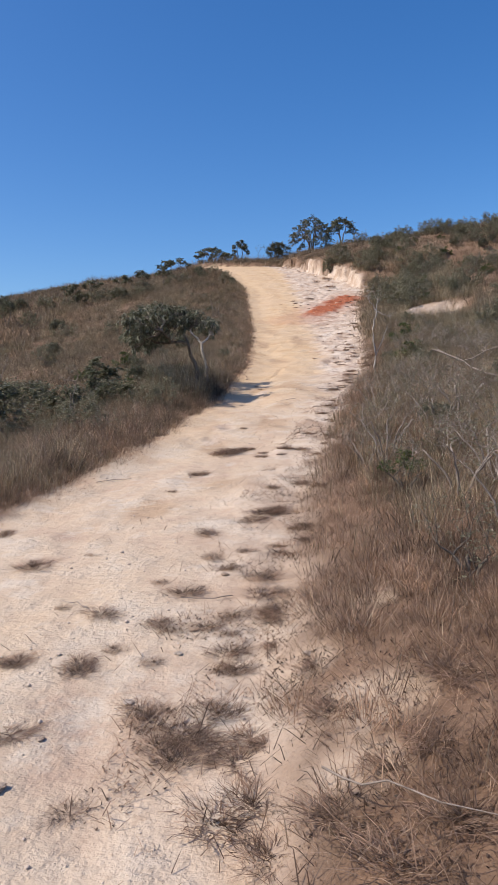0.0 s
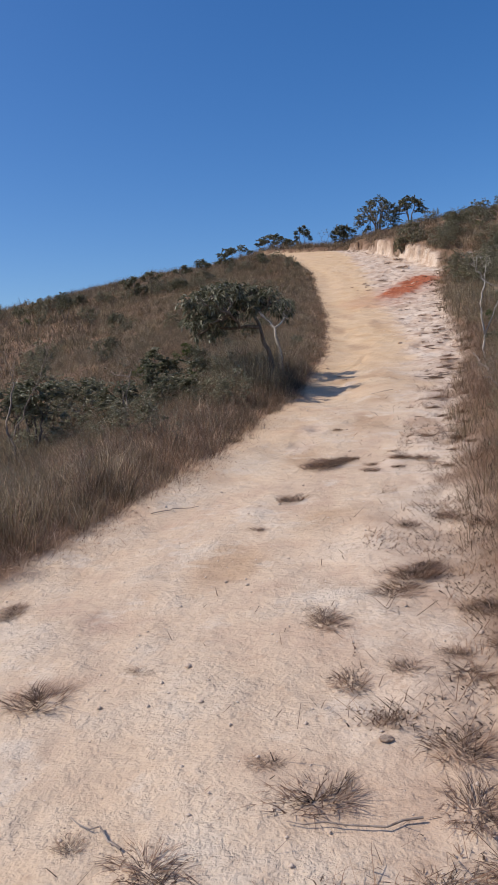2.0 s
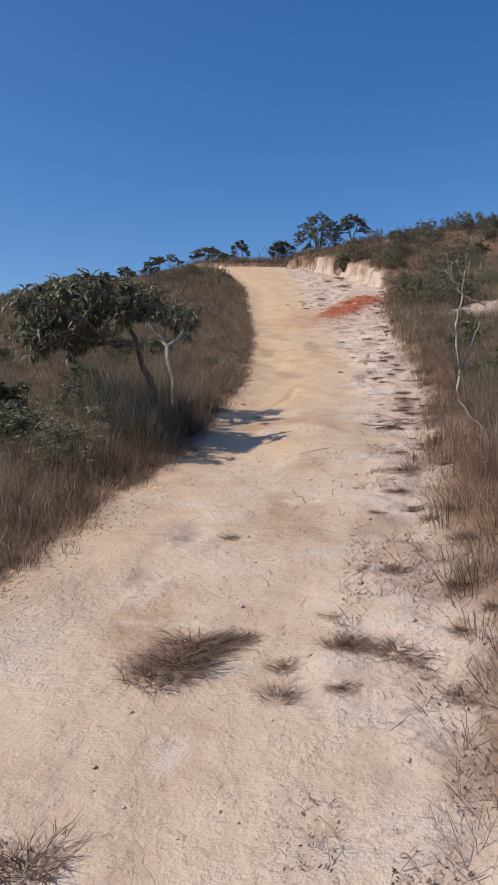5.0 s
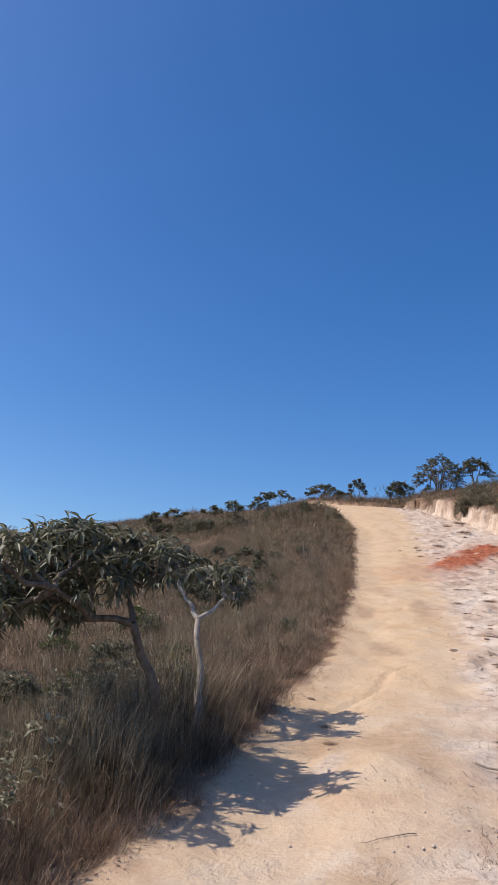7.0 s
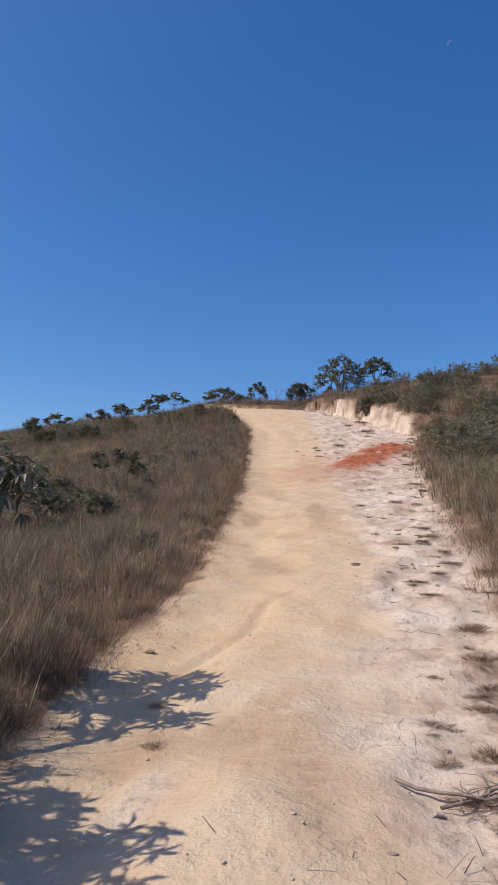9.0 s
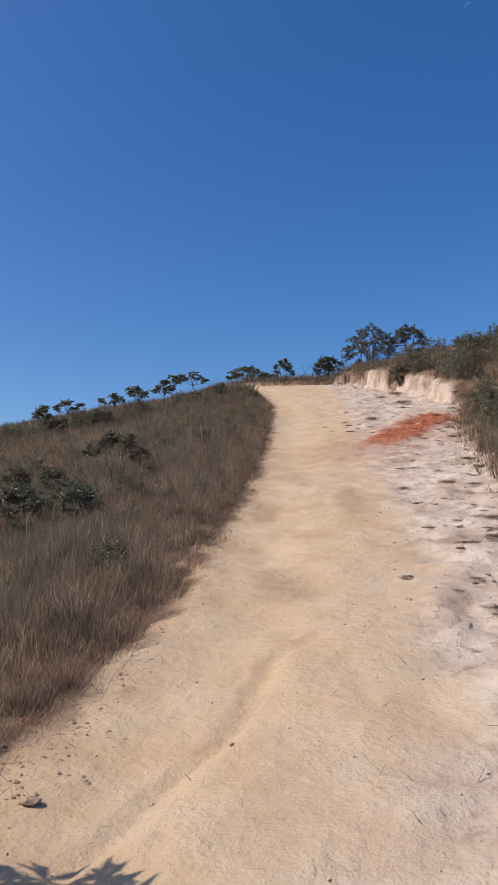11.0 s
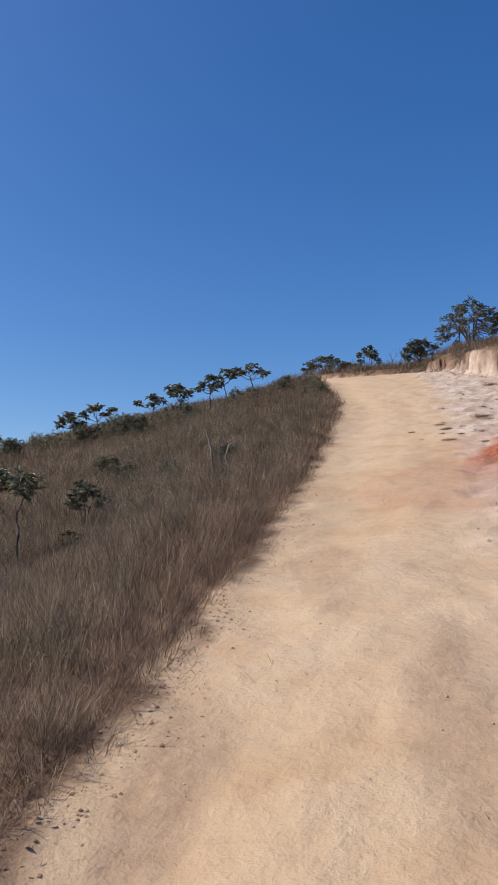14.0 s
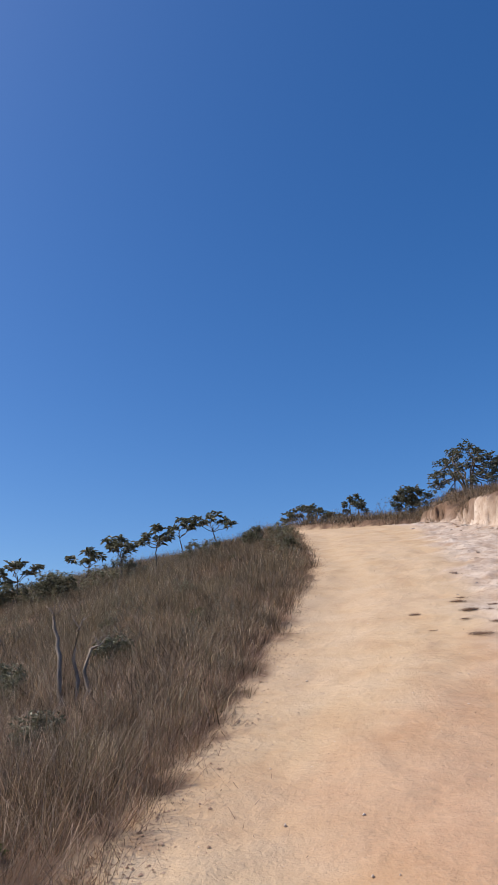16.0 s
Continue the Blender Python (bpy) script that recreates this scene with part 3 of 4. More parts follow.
def leaf(verts, faces, at, way, length, width, rng, fine=True):
    """A pointed leaf folded along its midrib."""
    d = way.normalized()
    side = d.cross(Vector((rng.uniform(-.4, .4), rng.uniform(-.4, .4), 1))).normalized()
    up = side.cross(d)
    b = len(verts)
    mid = at + d * length * 0.5 + up * length * 0.08
    tip = at + d * length - up * length * 0.10
    if fine:
        verts += [at, mid + side * width / 2 + up * width * .18, tip, mid - side * width / 2 + up * width * .18, mid]
        faces += [(b, b + 1, b + 4), (b + 1, b + 2, b + 4), (b + 4, b + 2, b + 3), (b, b + 4, b + 3)]
    else:
        verts += [at, mid + side * width / 2 + up * width * .18, tip, mid - side * width / 2 + up * width * .18]
        faces += [(b, b + 1, b + 2), (b, b + 2, b + 3)]


def bend(rng, a, c, r0, r1, crook, steps=5, sag=0.0):
    """A crooked limb from a to c."""
    path, radii = [], []
    span = (c - a).length
    for k in range(steps + 1):
        t = k / steps
        w = crook * span * math.sin(math.pi * t)
        path.append(a.lerp(c, t) + Vector((rng.uniform(-w, w), rng.uniform(-w, w), rng.uniform(-w, w) - sag * span * math.sin(math.pi * t))))
        radii.append(r0 + (r1 - r0) * t)
    return path, radii


def grow(seed, trunks, lobes, r0, rosette=10, leaf_len=0.13, leaf_wid=0.05, droop=0.6, crook=0.1, fine=False):
    """Branch and leaf meshes. trunks: lists of points; lobes: centre, radii and number of twigs of each mass of leaves."""
    rng = random.Random(seed)
    bv, bf, lv, lf, tips = [], [], [], [], []
    for points in trunks:
        pts = [Vector(p) for p in points]
        base = r0 if pts[0].z < 0.2 else r0 * 0.55
        path, radii = [], []
        for k in range(len(pts) - 1):
            seg, _ = bend(rng, pts[k], pts[k + 1], 1, 1, crook * 0.6, 4)
            path += seg[:-1] if k < len(pts) - 2 else seg
        radii = [base * (1.25 if k == 0 and base == r0 else 1) * (1 - 0.5 * k / (len(path) - 1)) for k in range(len(path))]
        tube(bv, bf, path, radii, 8 if fine else 5)
        tips += [path[-1], path[-3]]
    for centre, size, count in lobes:
        c = Vector(centre)
        root = min(tips, key=lambda p: (p - c).length)
        inner = c - Vector((0, 0, size[2] * 0.45))
        main, mr = bend(rng, root, inner, r0 * 0.48, r0 * 0.22, crook, 5)
        tube(bv, bf, main, mr, 6 if fine else 4)
        boughs = [main[-1], main[-2]]
        for k in range(max(3, count // 6)):
            u = Vector((rng.gauss(0, 1), rng.gauss(0, 1), rng.gauss(0.2, 0.6))).normalized()
            e = c + Vector((u.x * size[0], u.y * size[1], u.z * size[2])) * 0.55
            path, radii = bend(rng, main[rng.choice((3, 4, 5))], e, r0 * 0.22, r0 * 0.12, crook * 1.3, 3 if fine else 2)
            tube(bv, bf, path, radii, 5 if fine else 3)
            boughs += [path[-1], path[-2]]
        for k in range(count):
            u = Vector((rng.gauss(0, 1), rng.gauss(0, 1), rng.gauss(0.25, 0.9))).normalized() * rng.uniform(0.55, 1.0)
            e = c + Vector((u.x * size[0], u.y * size[1], u.z * size[2]))
            s = min(boughs, key=lambda p: (p - e).length)
            path, radii = bend(rng, s, e, r0 * 0.11, r0 * 0.05, crook, 3 if fine else 1)
            tube(bv, bf, path, radii, 4 if fine else 3)
            d = (path[-1] - path[-2]).normalized()
            for q in range(rosette):
                a = rng.uniform(0, 6.28)
                at = path[-1].lerp(path[-2], rng.random() * 0.9)
                leaf(lv, lf, at, Vector((math.cos(a), math.sin(a), rng.uniform(-droop, 0.45))) + d * 0.4, leaf_len * rng.uniform(0.6, 1.15), leaf_wid * rng.uniform(0.7, 1.2), rng, fine)
    return bv, bf, lv, lf


def plant(name, label, category, seed, at, trunks, lobes, r0, bark=BARK, leaves=LEAF, group="", turn=0.0, **shape):
    bv, bf, lv, lf = grow(seed, trunks, lobes, r0, **shape)
    x, y = at
    ob = tagged(new(name), label, category, group)
    ob.matrix_basis = pose(x, y, ground_z(x, y), 0, 0, turn)
    part("trunk", mesh_from("trunk", bv, bf, bark), ob)
    if lf:
        part("crown", mesh_from("crown", lv, lf, leaves, False), ob)
    return ob


def umbrella(seed, tall, wide, stems, count, deep=0.28, clear=0.5):
    """Trunks and lobes of a flat-topped savanna tree."""
    rng = random.Random(seed)
    trunks, lobes = [], []
    for k in range(stems):
        a = 6.28 * k / stems + rng.uniform(-.5, .5)
        o = wide * 0.16 * (stems > 1)
        fork = (math.cos(a) * (o + wide * .12), math.sin(a) * (o + wide * .12), tall * clear * rng.uniform(.85, 1.1))
        trunks.append([(math.cos(a) * o * .3, math.sin(a) * o * .3, -0.1), (math.cos(a) * o * .9, math.sin(a) * o * .9, fork[2] * .5), fork])
    n = 4 + int(wide * 2)
    for k in range(n):
        a = 6.28 * k / n + rng.uniform(-.4, .4)
        r = wide * rng.uniform(0.3, 0.72)
        s = wide * rng.uniform(0.28, 0.42)
        lobes.append(((math.cos(a) * r, math.sin(a) * r, tall * (1 - deep * rng.uniform(.5, 1.1)) - 0.12 * r), (s, s, tall * deep * .5), count // n))
    lobes.append(((0, 0, tall * (1 - deep * .5)), (wide * .4, wide * .4, tall * deep * .5), count // n))
    return dict(trunks=trunks, lobes=lobes)


# the dark tree that shades the track: a leaning trunk and a low wide crown
plant("tree", "small leaning savanna tree with dark drooping leathery leaves", "tree", 3, (-0.85, 14.35),
      [[(0, 0, -.1), (-.05, -.16, .5), (-.19, -.41, .97)], [(-.19, -.41, .97), (-.3, -.3, 1.22)], [(-.19, -.41, .97), (-.5, -.45, .98), (-.8, -.4, 1.0), (-1.1, -.3, 1.14)], [(-.5, -.45, .98), (-.6, -.9, 1.15)]],
      [((-.02, -.32, 1.42), (.26, .34, .2), 24), ((-.38, -.22, 1.46), (.36, .36, .22), 32), ((-.62, .2, 1.46), (.4, .34, .22), 30), ((-.9, -.2, 1.5), (.38, .4, .22), 34), ((-1.0, .1, 1.46), (.36, .42, .26), 36), ((-.62, -.62, 1.5), (.34, .3, .2), 26),
       ((-.7, -1.2, 1.36), (.24, .2, .2), 9), ((-.86, -1.5, 1.3), (.2, .18, .18), 6), ((-1.05, -.75, 1.36), (.34, .36, .22), 28), ((-1.12, -.4, 1.14), (.3, .36, .26), 28), ((-1.05, .4, 1.12), (.3, .36, .24), 24), ((-1.1, -.85, .98), (.28, .3, .24), 22), ((-.75, -.1, 1.64), (.28, .3, .12), 16), ((-.4, -.62, 1.22), (.3, .26, .18), 16), ((-.8, -.72, 1.16), (.3, .28, .2), 20), ((-.98, .1, 1.2), (.32, .3, .2), 20)],
      0.05, rosette=13, leaf_len=0.145, leaf_wid=0.034, droop=1.4, fine=True)
plant("tree", "small tree with a forked pale trunk and dark leaves", "tree", 8, (-0.80, 15.05),
      [[(0, 0, -.1), (.03, .1, .5), (-.06, .22, .97)], [(-.06, .22, .97), (.12, .5, 1.18)], [(-.06, .22, .97), (-.25, .4, 1.2)]],
      [((.12, 1.15, 1.36), (.24, .26, .18), 15), ((-.02, .88, 1.46), (.3, .26, .16), 18), ((-.38, .75, 1.5), (.32, .3, .18), 20), ((-.56, .95, 1.6), (.28, .28, .16), 15), ((.06, .55, 1.34), (.22, .2, .14), 11), ((-.5, .4, 1.6), (.28, .26, .14), 13)],
      0.042, bark=PALE_BARK, rosette=12, leaf_len=0.14, leaf_wid=0.034, droop=1.3, fine=True)
plant("shrub", "low shrub with broad pale-edged leaves beside the tree", "shrub", 51, (-1.4, 13.4), r0=0.012, leaves=GREY_LEAF, rosette=4, leaf_len=0.11, leaf_wid=0.036, fine=True, **umbrella(51, 0.62, 0.55, 4, 60, 0.7, 0.4))
plant("shrub", "low shrub with broad pale-edged leaves in the grass", "shrub", 52, (-2.0, 13.6), r0=0.012, leaves=GREY_LEAF, rosette=4, leaf_len=0.11, leaf_wid=0.036, fine=True, **umbrella(52, 0.7, 0.5, 4, 50, 0.7, 0.4))
plant("bare_tree", "leafless pale crooked tree on the uphill verge", "tree", 5, (2.62, 15.1),
      [[(0, 0, -.1), (.02, 0, .55), (-.03, 0, 1.0), (.06, 0, 1.35)], [(.01, 0, .42), (.16, .05, .75), (.28, .05, 1.05)]],
      [((-.15, 0, 1.75), (.28, .25, .22), 12), ((.1, .05, 1.75), (.2, .2, .22), 10), ((.35, .05, 1.35), (.2, .2, .25), 9)],
      0.021, bark=PALE_BARK, rosette=0, crook=0.06, fine=True)
def dome(seed, tall, wide, stems, lobes, squash=0.55, low=0.1):
    """Trunks and lobes of an open dome-crowned tree: stems fan out from the foot, thin leaf layers lie over the dome."""
    rng = random.Random(seed)
    trunks, masses = [], []
    for k in range(stems):
        a = 6.28 * k / stems + rng.uniform(-.4, .4)
        r = wide * rng.uniform(.25, .6)
        trunks.append([(0.05 * math.cos(a), 0.05 * math.sin(a), -.1), (math.cos(a) * r * .35, math.sin(a) * r * .35, tall * .38), (math.cos(a) * r, math.sin(a) * r, tall * .72)])
    for k in range(lobes):
        a, u = 2.4 * k + rng.uniform(-.3, .3), low + (1 - low) * (k + .5) / lobes
        r = wide * math.sqrt(max(0, 1 - u * u)) * rng.uniform(.8, 1.0)
        h = tall * (1 - squash) + tall * squash * u * rng.uniform(.88, .97)
        q = wide * rng.uniform(.2, .3)
        masses.append(((math.cos(a) * r, math.sin(a) * r, h), (q, q, tall * rng.uniform(.07, .13)), 10))
    return dict(trunks=trunks, lobes=masses)


def tall_to(x, y, top):
    """Height of a tree at (x, y) whose top reaches that level."""
    return top - ground_z(x, y)


plant("savanna_tree", "open dome-crowned tree on the ridge above the cut", "tree", 12, (5.83, 62.5), r0=0.075, rosette=7, leaf_len=0.19, leaf_wid=0.085, **dome(31, tall_to(5.83, 62.5, 16.75), 1.75, 6, 40, 0.7, -0.1))
plant("savanna_tree", "leggy open-crowned tree on the ridge above the cut", "tree", 13, (8.15, 61.5), r0=0.06, rosette=8, leaf_len=0.2, leaf_wid=0.085, **dome(32, tall_to(8.15, 61.5, 16.4), 1.2, 3, 20, 0.5))
plant("savanna_tree", "slim small tree behind the crest of the track", "tree", 14, (-0.14, 72), r0=0.05, rosette=9, leaf_len=0.22, leaf_wid=0.09, **dome(33, tall_to(-.14, 72, 17.1), 0.75, 2, 9, 0.45))
plant("savanna_tree", "low spreading dark tree behind the crest", "tree", 15, (-2.7, 68), r0=0.06, rosette=10, leaf_len=0.2, leaf_wid=0.09, **dome(34, tall_to(-2.7, 68, 15.6), 1.5, 5, 20, 0.6, 0.0))
plant("savanna_tree", "small dark tree in the grass behind the crest", "tree", 35, (-1.1, 67.5), r0=0.04, rosette=10, leaf_len=0.18, leaf_wid=0.08, **dome(36, tall_to(-1.1, 67.5, 15.1), 0.8, 3, 10, 0.6, 0.0))
plant("savanna_tree", "round dark bush beside the crest of the track", "bush", 18, (3.0, 62), r0=0.05, rosette=11, leaf_len=0.17, leaf_wid=0.08, **umbrella(35, tall_to(3.0, 62, 15.0), 1.2, 4, 200, 0.85, 0.25))
plant("bare_tree", "thin leafless bush on the skyline", "tree", 16, (1.5, 70), [[(0, 0, -.1), (.1, 0, .9)], [(0, 0, 0), (.5, 0, 1.0)]], [((.1, 0, 1.7), (.5, .4, .6), 16), ((.8, 0, 1.9), (.5, .4, .5), 14)], 0.04, bark=BARK, rosette=1, leaf_len=0.12, leaf_wid=0.05, crook=0.14)


def rosette_tree(label, seed, x, y, top, wide, branches):
    """A thin leggy tree whose few branches end in flat rosettes of long leaves."""
    rng = random.Random(seed)
    tall = tall_to(x, y, top)
    trunks, lobes = [[(0, 0, -.1), (rng.uniform(-.06, .06), 0, tall * .35), (rng.uniform(-.1, .1), 0, tall * .58)]], []
    for k in range(branches):
        a = 6.28 * k / branches + rng.uniform(-.4, .4)
        r = wide * rng.uniform(.45, 1)
        lobes.append(((math.cos(a) * r, math.sin(a) * r, tall * rng.uniform(.68, .93)), (wide * .3, wide * .3, tall * rng.uniform(.05, .11)), 7))
    lobes.append(((0, 0, tall * .95), (wide * .35, wide * .35, tall * .07), 8))
    plant("savanna_tree", label, "tree", seed, (x, y), trunks, lobes, 0.03, group="leggy trees along the skyline", rosette=8, leaf_len=0.2, leaf_wid=0.075, droop=0.5, crook=0.12)


for k, (x, y, top, wide, branches) in enumerate(((-4.05, 50, 11.25, .75, 5), (-5.0, 49.3, 11.0, .6, 4), (-4.75, 45.6, 9.95, .5, 4), (-6.1, 46.4, 9.85, .65, 5), (-9.2, 46.3, 9.35, .6, 5), (-10.2, 46.0, 9.1, .5, 4), (-7.3, 47.0, 9.7, .6, 4))):
    rosette_tree("leggy small tree with flat leaf rosettes on the skyline", 140 + k, x, y, top, wide, branches)
plant("savanna_tree", "two-stemmed small tree in the hillside grass", "tree", 17, (-2.3, 27.6), [[(0, 0, -.1), (-.1, 0, .35), (-.2, 0, .62)], [(.12, 0, -.1), (.13, 0, .4), (.12, 0, .65)]],
      [((-.45, 0, .72), (.22, .25, .14), 14), ((-.1, .1, .98), (.3, .3, .16), 20), ((.25, 0, .9), (.25, .3, .16), 16)], 0.02, rosette=9, leaf_len=0.11, leaf_wid=0.045)
plant("dead_bush", "grey leafless stubby bush in the hillside grass", "bush", 19, (-1.2, 31.9), [[(0, 0, -.1), (-.08, 0, .5), (-.15, 0, .8)], [(.05, 0, -.1), (.05, .05, .7)], [(.1, 0, -.1), (.2, 0, .55)]], [((-.15, 0, .9), (.14, .12, .12), 6), ((.1, 0, .78), (.16, .12, .12), 6), ((.28, 0, .62), (.12, .1, .12), 6)], 0.026, bark=DEAD_BARK, rosette=0)
plant("dead_bush", "tall leafless grey sapling in the hillside grass", "bush", 20, (-4.3, 12.0), [[(0, 0, -.1), (-.1, 0, .6), (.05, 0, 1.1)], [(0, 0, .4), (.25, 0, .9), (.45, 0, 1.3)]], [((0, 0, 1.4), (.25, .2, .3), 8), ((.5, 0, 1.5), (.2, .2, .2), 6)], 0.02, bark=DEAD_BARK, rosette=0)
plant("dead_bush", "leafless grey bush with stubby twigs in grass", "bush", 22, (-3.0, 12.9), [[(0, 0, -.1), (0, 0, .6)], [(0, 0, .3), (.1, 0, .8)]], [((-.1, 0, .95), (.25, .2, .25), 12), ((.15, 0, 1.0), (.25, .2, .2), 10)], 0.02, bark=DEAD_BARK, rosette=1, leaf_len=0.07, leaf_wid=0.03)

# wiry leafless bushes in the bank grass
WIRY = []
for k, tall in enumerate((0.62, 0.8)):
    stems = [[(0, 0, -.1), (.12 * math.cos(a), .12 * math.sin(a), tall * .3), (.26 * math.cos(a), .26 * math.sin(a), tall * .55)] for a in (0.3, 1.6, 2.9, 4.2, 5.4)]
    tops = [((.34 * math.cos(a), .34 * math.sin(a), tall * h), (.24, .24, tall * .3), 26) for a, h in ((0.2, .7), (1.5, .75), (2.8, .62), (4.1, .78), (5.3, .66))] + [((0, 0, tall * .8), (.26, .26, tall * .25), 26)]
    WIRY.append(plant("wiry_bush", "leafless grey wiry bush in the bank grass", "bush", 90 + k, (1.5 + .9 * k, 5.2 + 3.1 * k), stems, tops, 0.011, bark=TWIG, group="wiry bushes on the bank", rosette=1, leaf_len=0.04, leaf_wid=0.012, leaves=GREY_LEAF, crook=0.1))
for k in range(30):
    rng = random.Random(800 + k)
    y = 3.6 + 14 * (k / 30) + rng.uniform(0, .6)
    x = float(right_edge(y)) + rng.uniform(0.65, 2.6)
    ob = copy_thing(WIRY[k % 2], pose(x, y, ground_z(x, y), 0, 0, rng.uniform(0, 360)))
    size = rng.uniform(0.6, 1.05)
    ob.scale = (size, size, size)

# repeated shrubs, a few shapes copied along the slopes
SHRUB_KINDS = (
    (21, 0.75, 0.55, 80, LEAF, 0.10, 0.75, 0.3, "low shrub with dark leathery leaves in dry grass"),
    (22, 1.15, 0.75, 120, GREY_LEAF, 0.09, 0.75, 0.3, "grey-green twiggy shrub in dry grass"),
    (23, 1.8, 0.75, 80, LEAF, 0.14, 0.5, 0.4, "tall slender shrub with dark leaf tufts"),
    (24, 1.0, 0.95, 150, GREY_LEAF, 0.09, 0.8, 0.25, "spreading grey-green shrub in dry grass"),
    (25, 0.5, 0.45, 50, FRESH_LEAF, 0.08, 0.8, 0.3, "low fresh green bush in dry grass"),
    (27, 1.0, 0.6, 70, GREY_LEAF, 0.05, 0.8, 0.2, "grey twiggy half-bare shrub in dry grass"),
    (26, 1.5, 0.55, 50, LEAF, 0.15, 0.45, 0.45, "thin shrub with leaf rosettes at its tips"),
)
SHRUBS = []
for k, (seed, tall, wide, count, leaves, ll, deep, clear, label) in enumerate(SHRUB_KINDS):
    SHRUBS.append(plant("shrub", label, "shrub", seed, (-9.4 - 1.9 * k, 38 + 2.1 * k), leaves=leaves, group="shrubs on the hillside", r0=0.02 + 0.006 * tall, rosette=3 if ll < 0.06 else 10, leaf_len=ll, leaf_wid=ll * 0.42, **umbrella(seed, tall, wide, 3, count, deep, clear)))


def shrub(kind, x, y, size=1.0, turn=0.0):
    ob = copy_thing(SHRUBS[kind], pose(x, y, ground_z(x, y), 0, 0, turn))
    ob.scale = (size, size, size)


for kind, x, y, size in ((0, -3.0, 24.9, 1.0), (0, -1.9, 24.2, .8), (4, -3.6, 22.6, 1.2), (0, -3.4, 14.4, 1.1), (1, -4.6, 15.2, 1.0), (0, -2.4, 13.9, 1.0), (3, -4.1, 13.0, .8), (4, -1.5, 17.6, 1.0), (4, -2.6, 17.0, .9),
                         (3, -5.9, 46.6, .9), (3, -6.6, 45.8, .9), (0, -7.4, 45, 1.3),
                         (3, -9.2, 49, 1.0), (0, -10.3, 48, 1.3), (6, -11.4, 49.5, .9), (1, -13, 49, .9), (0, -14.6, 50, 1.3), (6, -16.2, 51, .9), (1, -18, 52, 1.0), (0, -20, 53, 1.3),
                         (3, -4.7, 49.4, .9), (1, -6.4, 47.2, .9), (3, -8.6, 46.4, .9), (1, -7.2, 44.8, .8), (3, -10.8, 47.6, .9), (1, -9.8, 49.6, .9), (3, -12.2, 48.8, 1.0), (1, -3.6, 47.8, .7), (0, -2.6, 48.5, .9), (3, -15.4, 50.6, 1.0), (1, -17.2, 51.4, 1.1), (3, -19, 52.6, 1.2), (1, -22, 54, 1.3), (0, -2.9, 51.5, .9), (3, -1.75, 50.0, .7), (3, -0.6, 41.2, .5), (0, -.55, 42.4, .6), (1, -.9, 44.5, .6), (4, -4.4, 21.2, 1.0), (1, -6.8, 26, .8), (3, -8.6, 36, .8), (0, -4.9, 36.5, .7), (3, -0.9, 43.5, .55), (1, -5.8, 33, .7), (0, -7.5, 30, .9), (4, -1.7, 27.8, .7), (1, -9.6, 28, .9), (3, -11, 32, 1.0), (0, -6.3, 20, 1.0), (1, -7.6, 22, 1.0), (0, -5.2, 18.5, 1.1),
                         (4, 3.6, 16.4, 1.1), (4, 3.9, 16.9, 1.0), (4, 4.4, 20.6, 1.3), (3, 5.5, 44.4, 1.0), (0, 5.3, 44.9, 1.4), (1, 5.9, 44.6, 1.1)):
    shrub(kind, x, y, size, 57 * (x + y))
for k in range(30):
    rng = random.Random(300 + k)
    y = rng.uniform(4.5, 26)
    shrub(5 if k % 4 else 1, float(right_edge(y)) + rng.uniform(0.9, 4.5), y, rng.uniform(0.45, 0.9), rng.uniform(0, 360))
for k in range(26):
    rng = random.Random(500 + k)
    y = 25 + 20 * k / 26 + rng.uniform(0, 1)
    if 20.5 < y < 28:
        continue
    shrub((3, 1, 3, 5, 3, 4)[k % 6], float(right_edge(y)) + rng.uniform(0.7, 3.2), y, rng.uniform(0.75, 1.15), rng.uniform(0, 360))
for k in range(40):
    rng = random.Random(600 + k)
    y = 6 + 38 * k / 40 + rng.uniform(0, 0.9)
    shrub((5, 0, 5, 4, 0, 5, 1)[k % 7], float(left_edge(y)) - rng.uniform(0.5, 3.0), y, rng.uniform(0.35, 0.6), rng.uniform(0, 360))
for k in range(26):
    rng = random.Random(700 + k)
    y = 3.5 + 24 * k / 26 + rng.uniform(0, 0.9)
    shrub((5, 1, 5, 4, 0)[k % 5], float(right_edge(y)) + rng.uniform(0.6, 2.8), y, rng.uniform(0.35, 0.6), rng.uniform(0, 360))
for k in range(22):
    rng = random.Random(400 + k)
    y = rng.uniform(9, 40)
    shrub(5 if k % 3 else 0, float(left_edge(y)) - rng.uniform(1.5, 6), y, rng.uniform(0.5, 0.9), rng.uniform(0, 360))
for kind, off, y, size in ((5, 0.7, 10.2, .6), (1, 1.3, 11.0, .6), (5, 0.9, 12.0, .5), (3, 2.2, 12.3, .6), (0, 1.3, 13.4, .6), (5, 0.6, 14.2, .7), (1, 1.2, 14.8, .7), (0, 0.8, 15.6, .8), (3, 1.5, 16.0, .7), (6, 2.4, 14.6, .8), (6, 3.6, 12.8, .8), (2, 4.4, 13.8, .7), (6, 4.2, 27.0, .6), (0, 3.0, 26.0, .8), (6, 2.6, 29.5, .5)):
    shrub(kind, float(left_edge(y)) - off, y, size, 71 * y)
rng = random.Random(4)
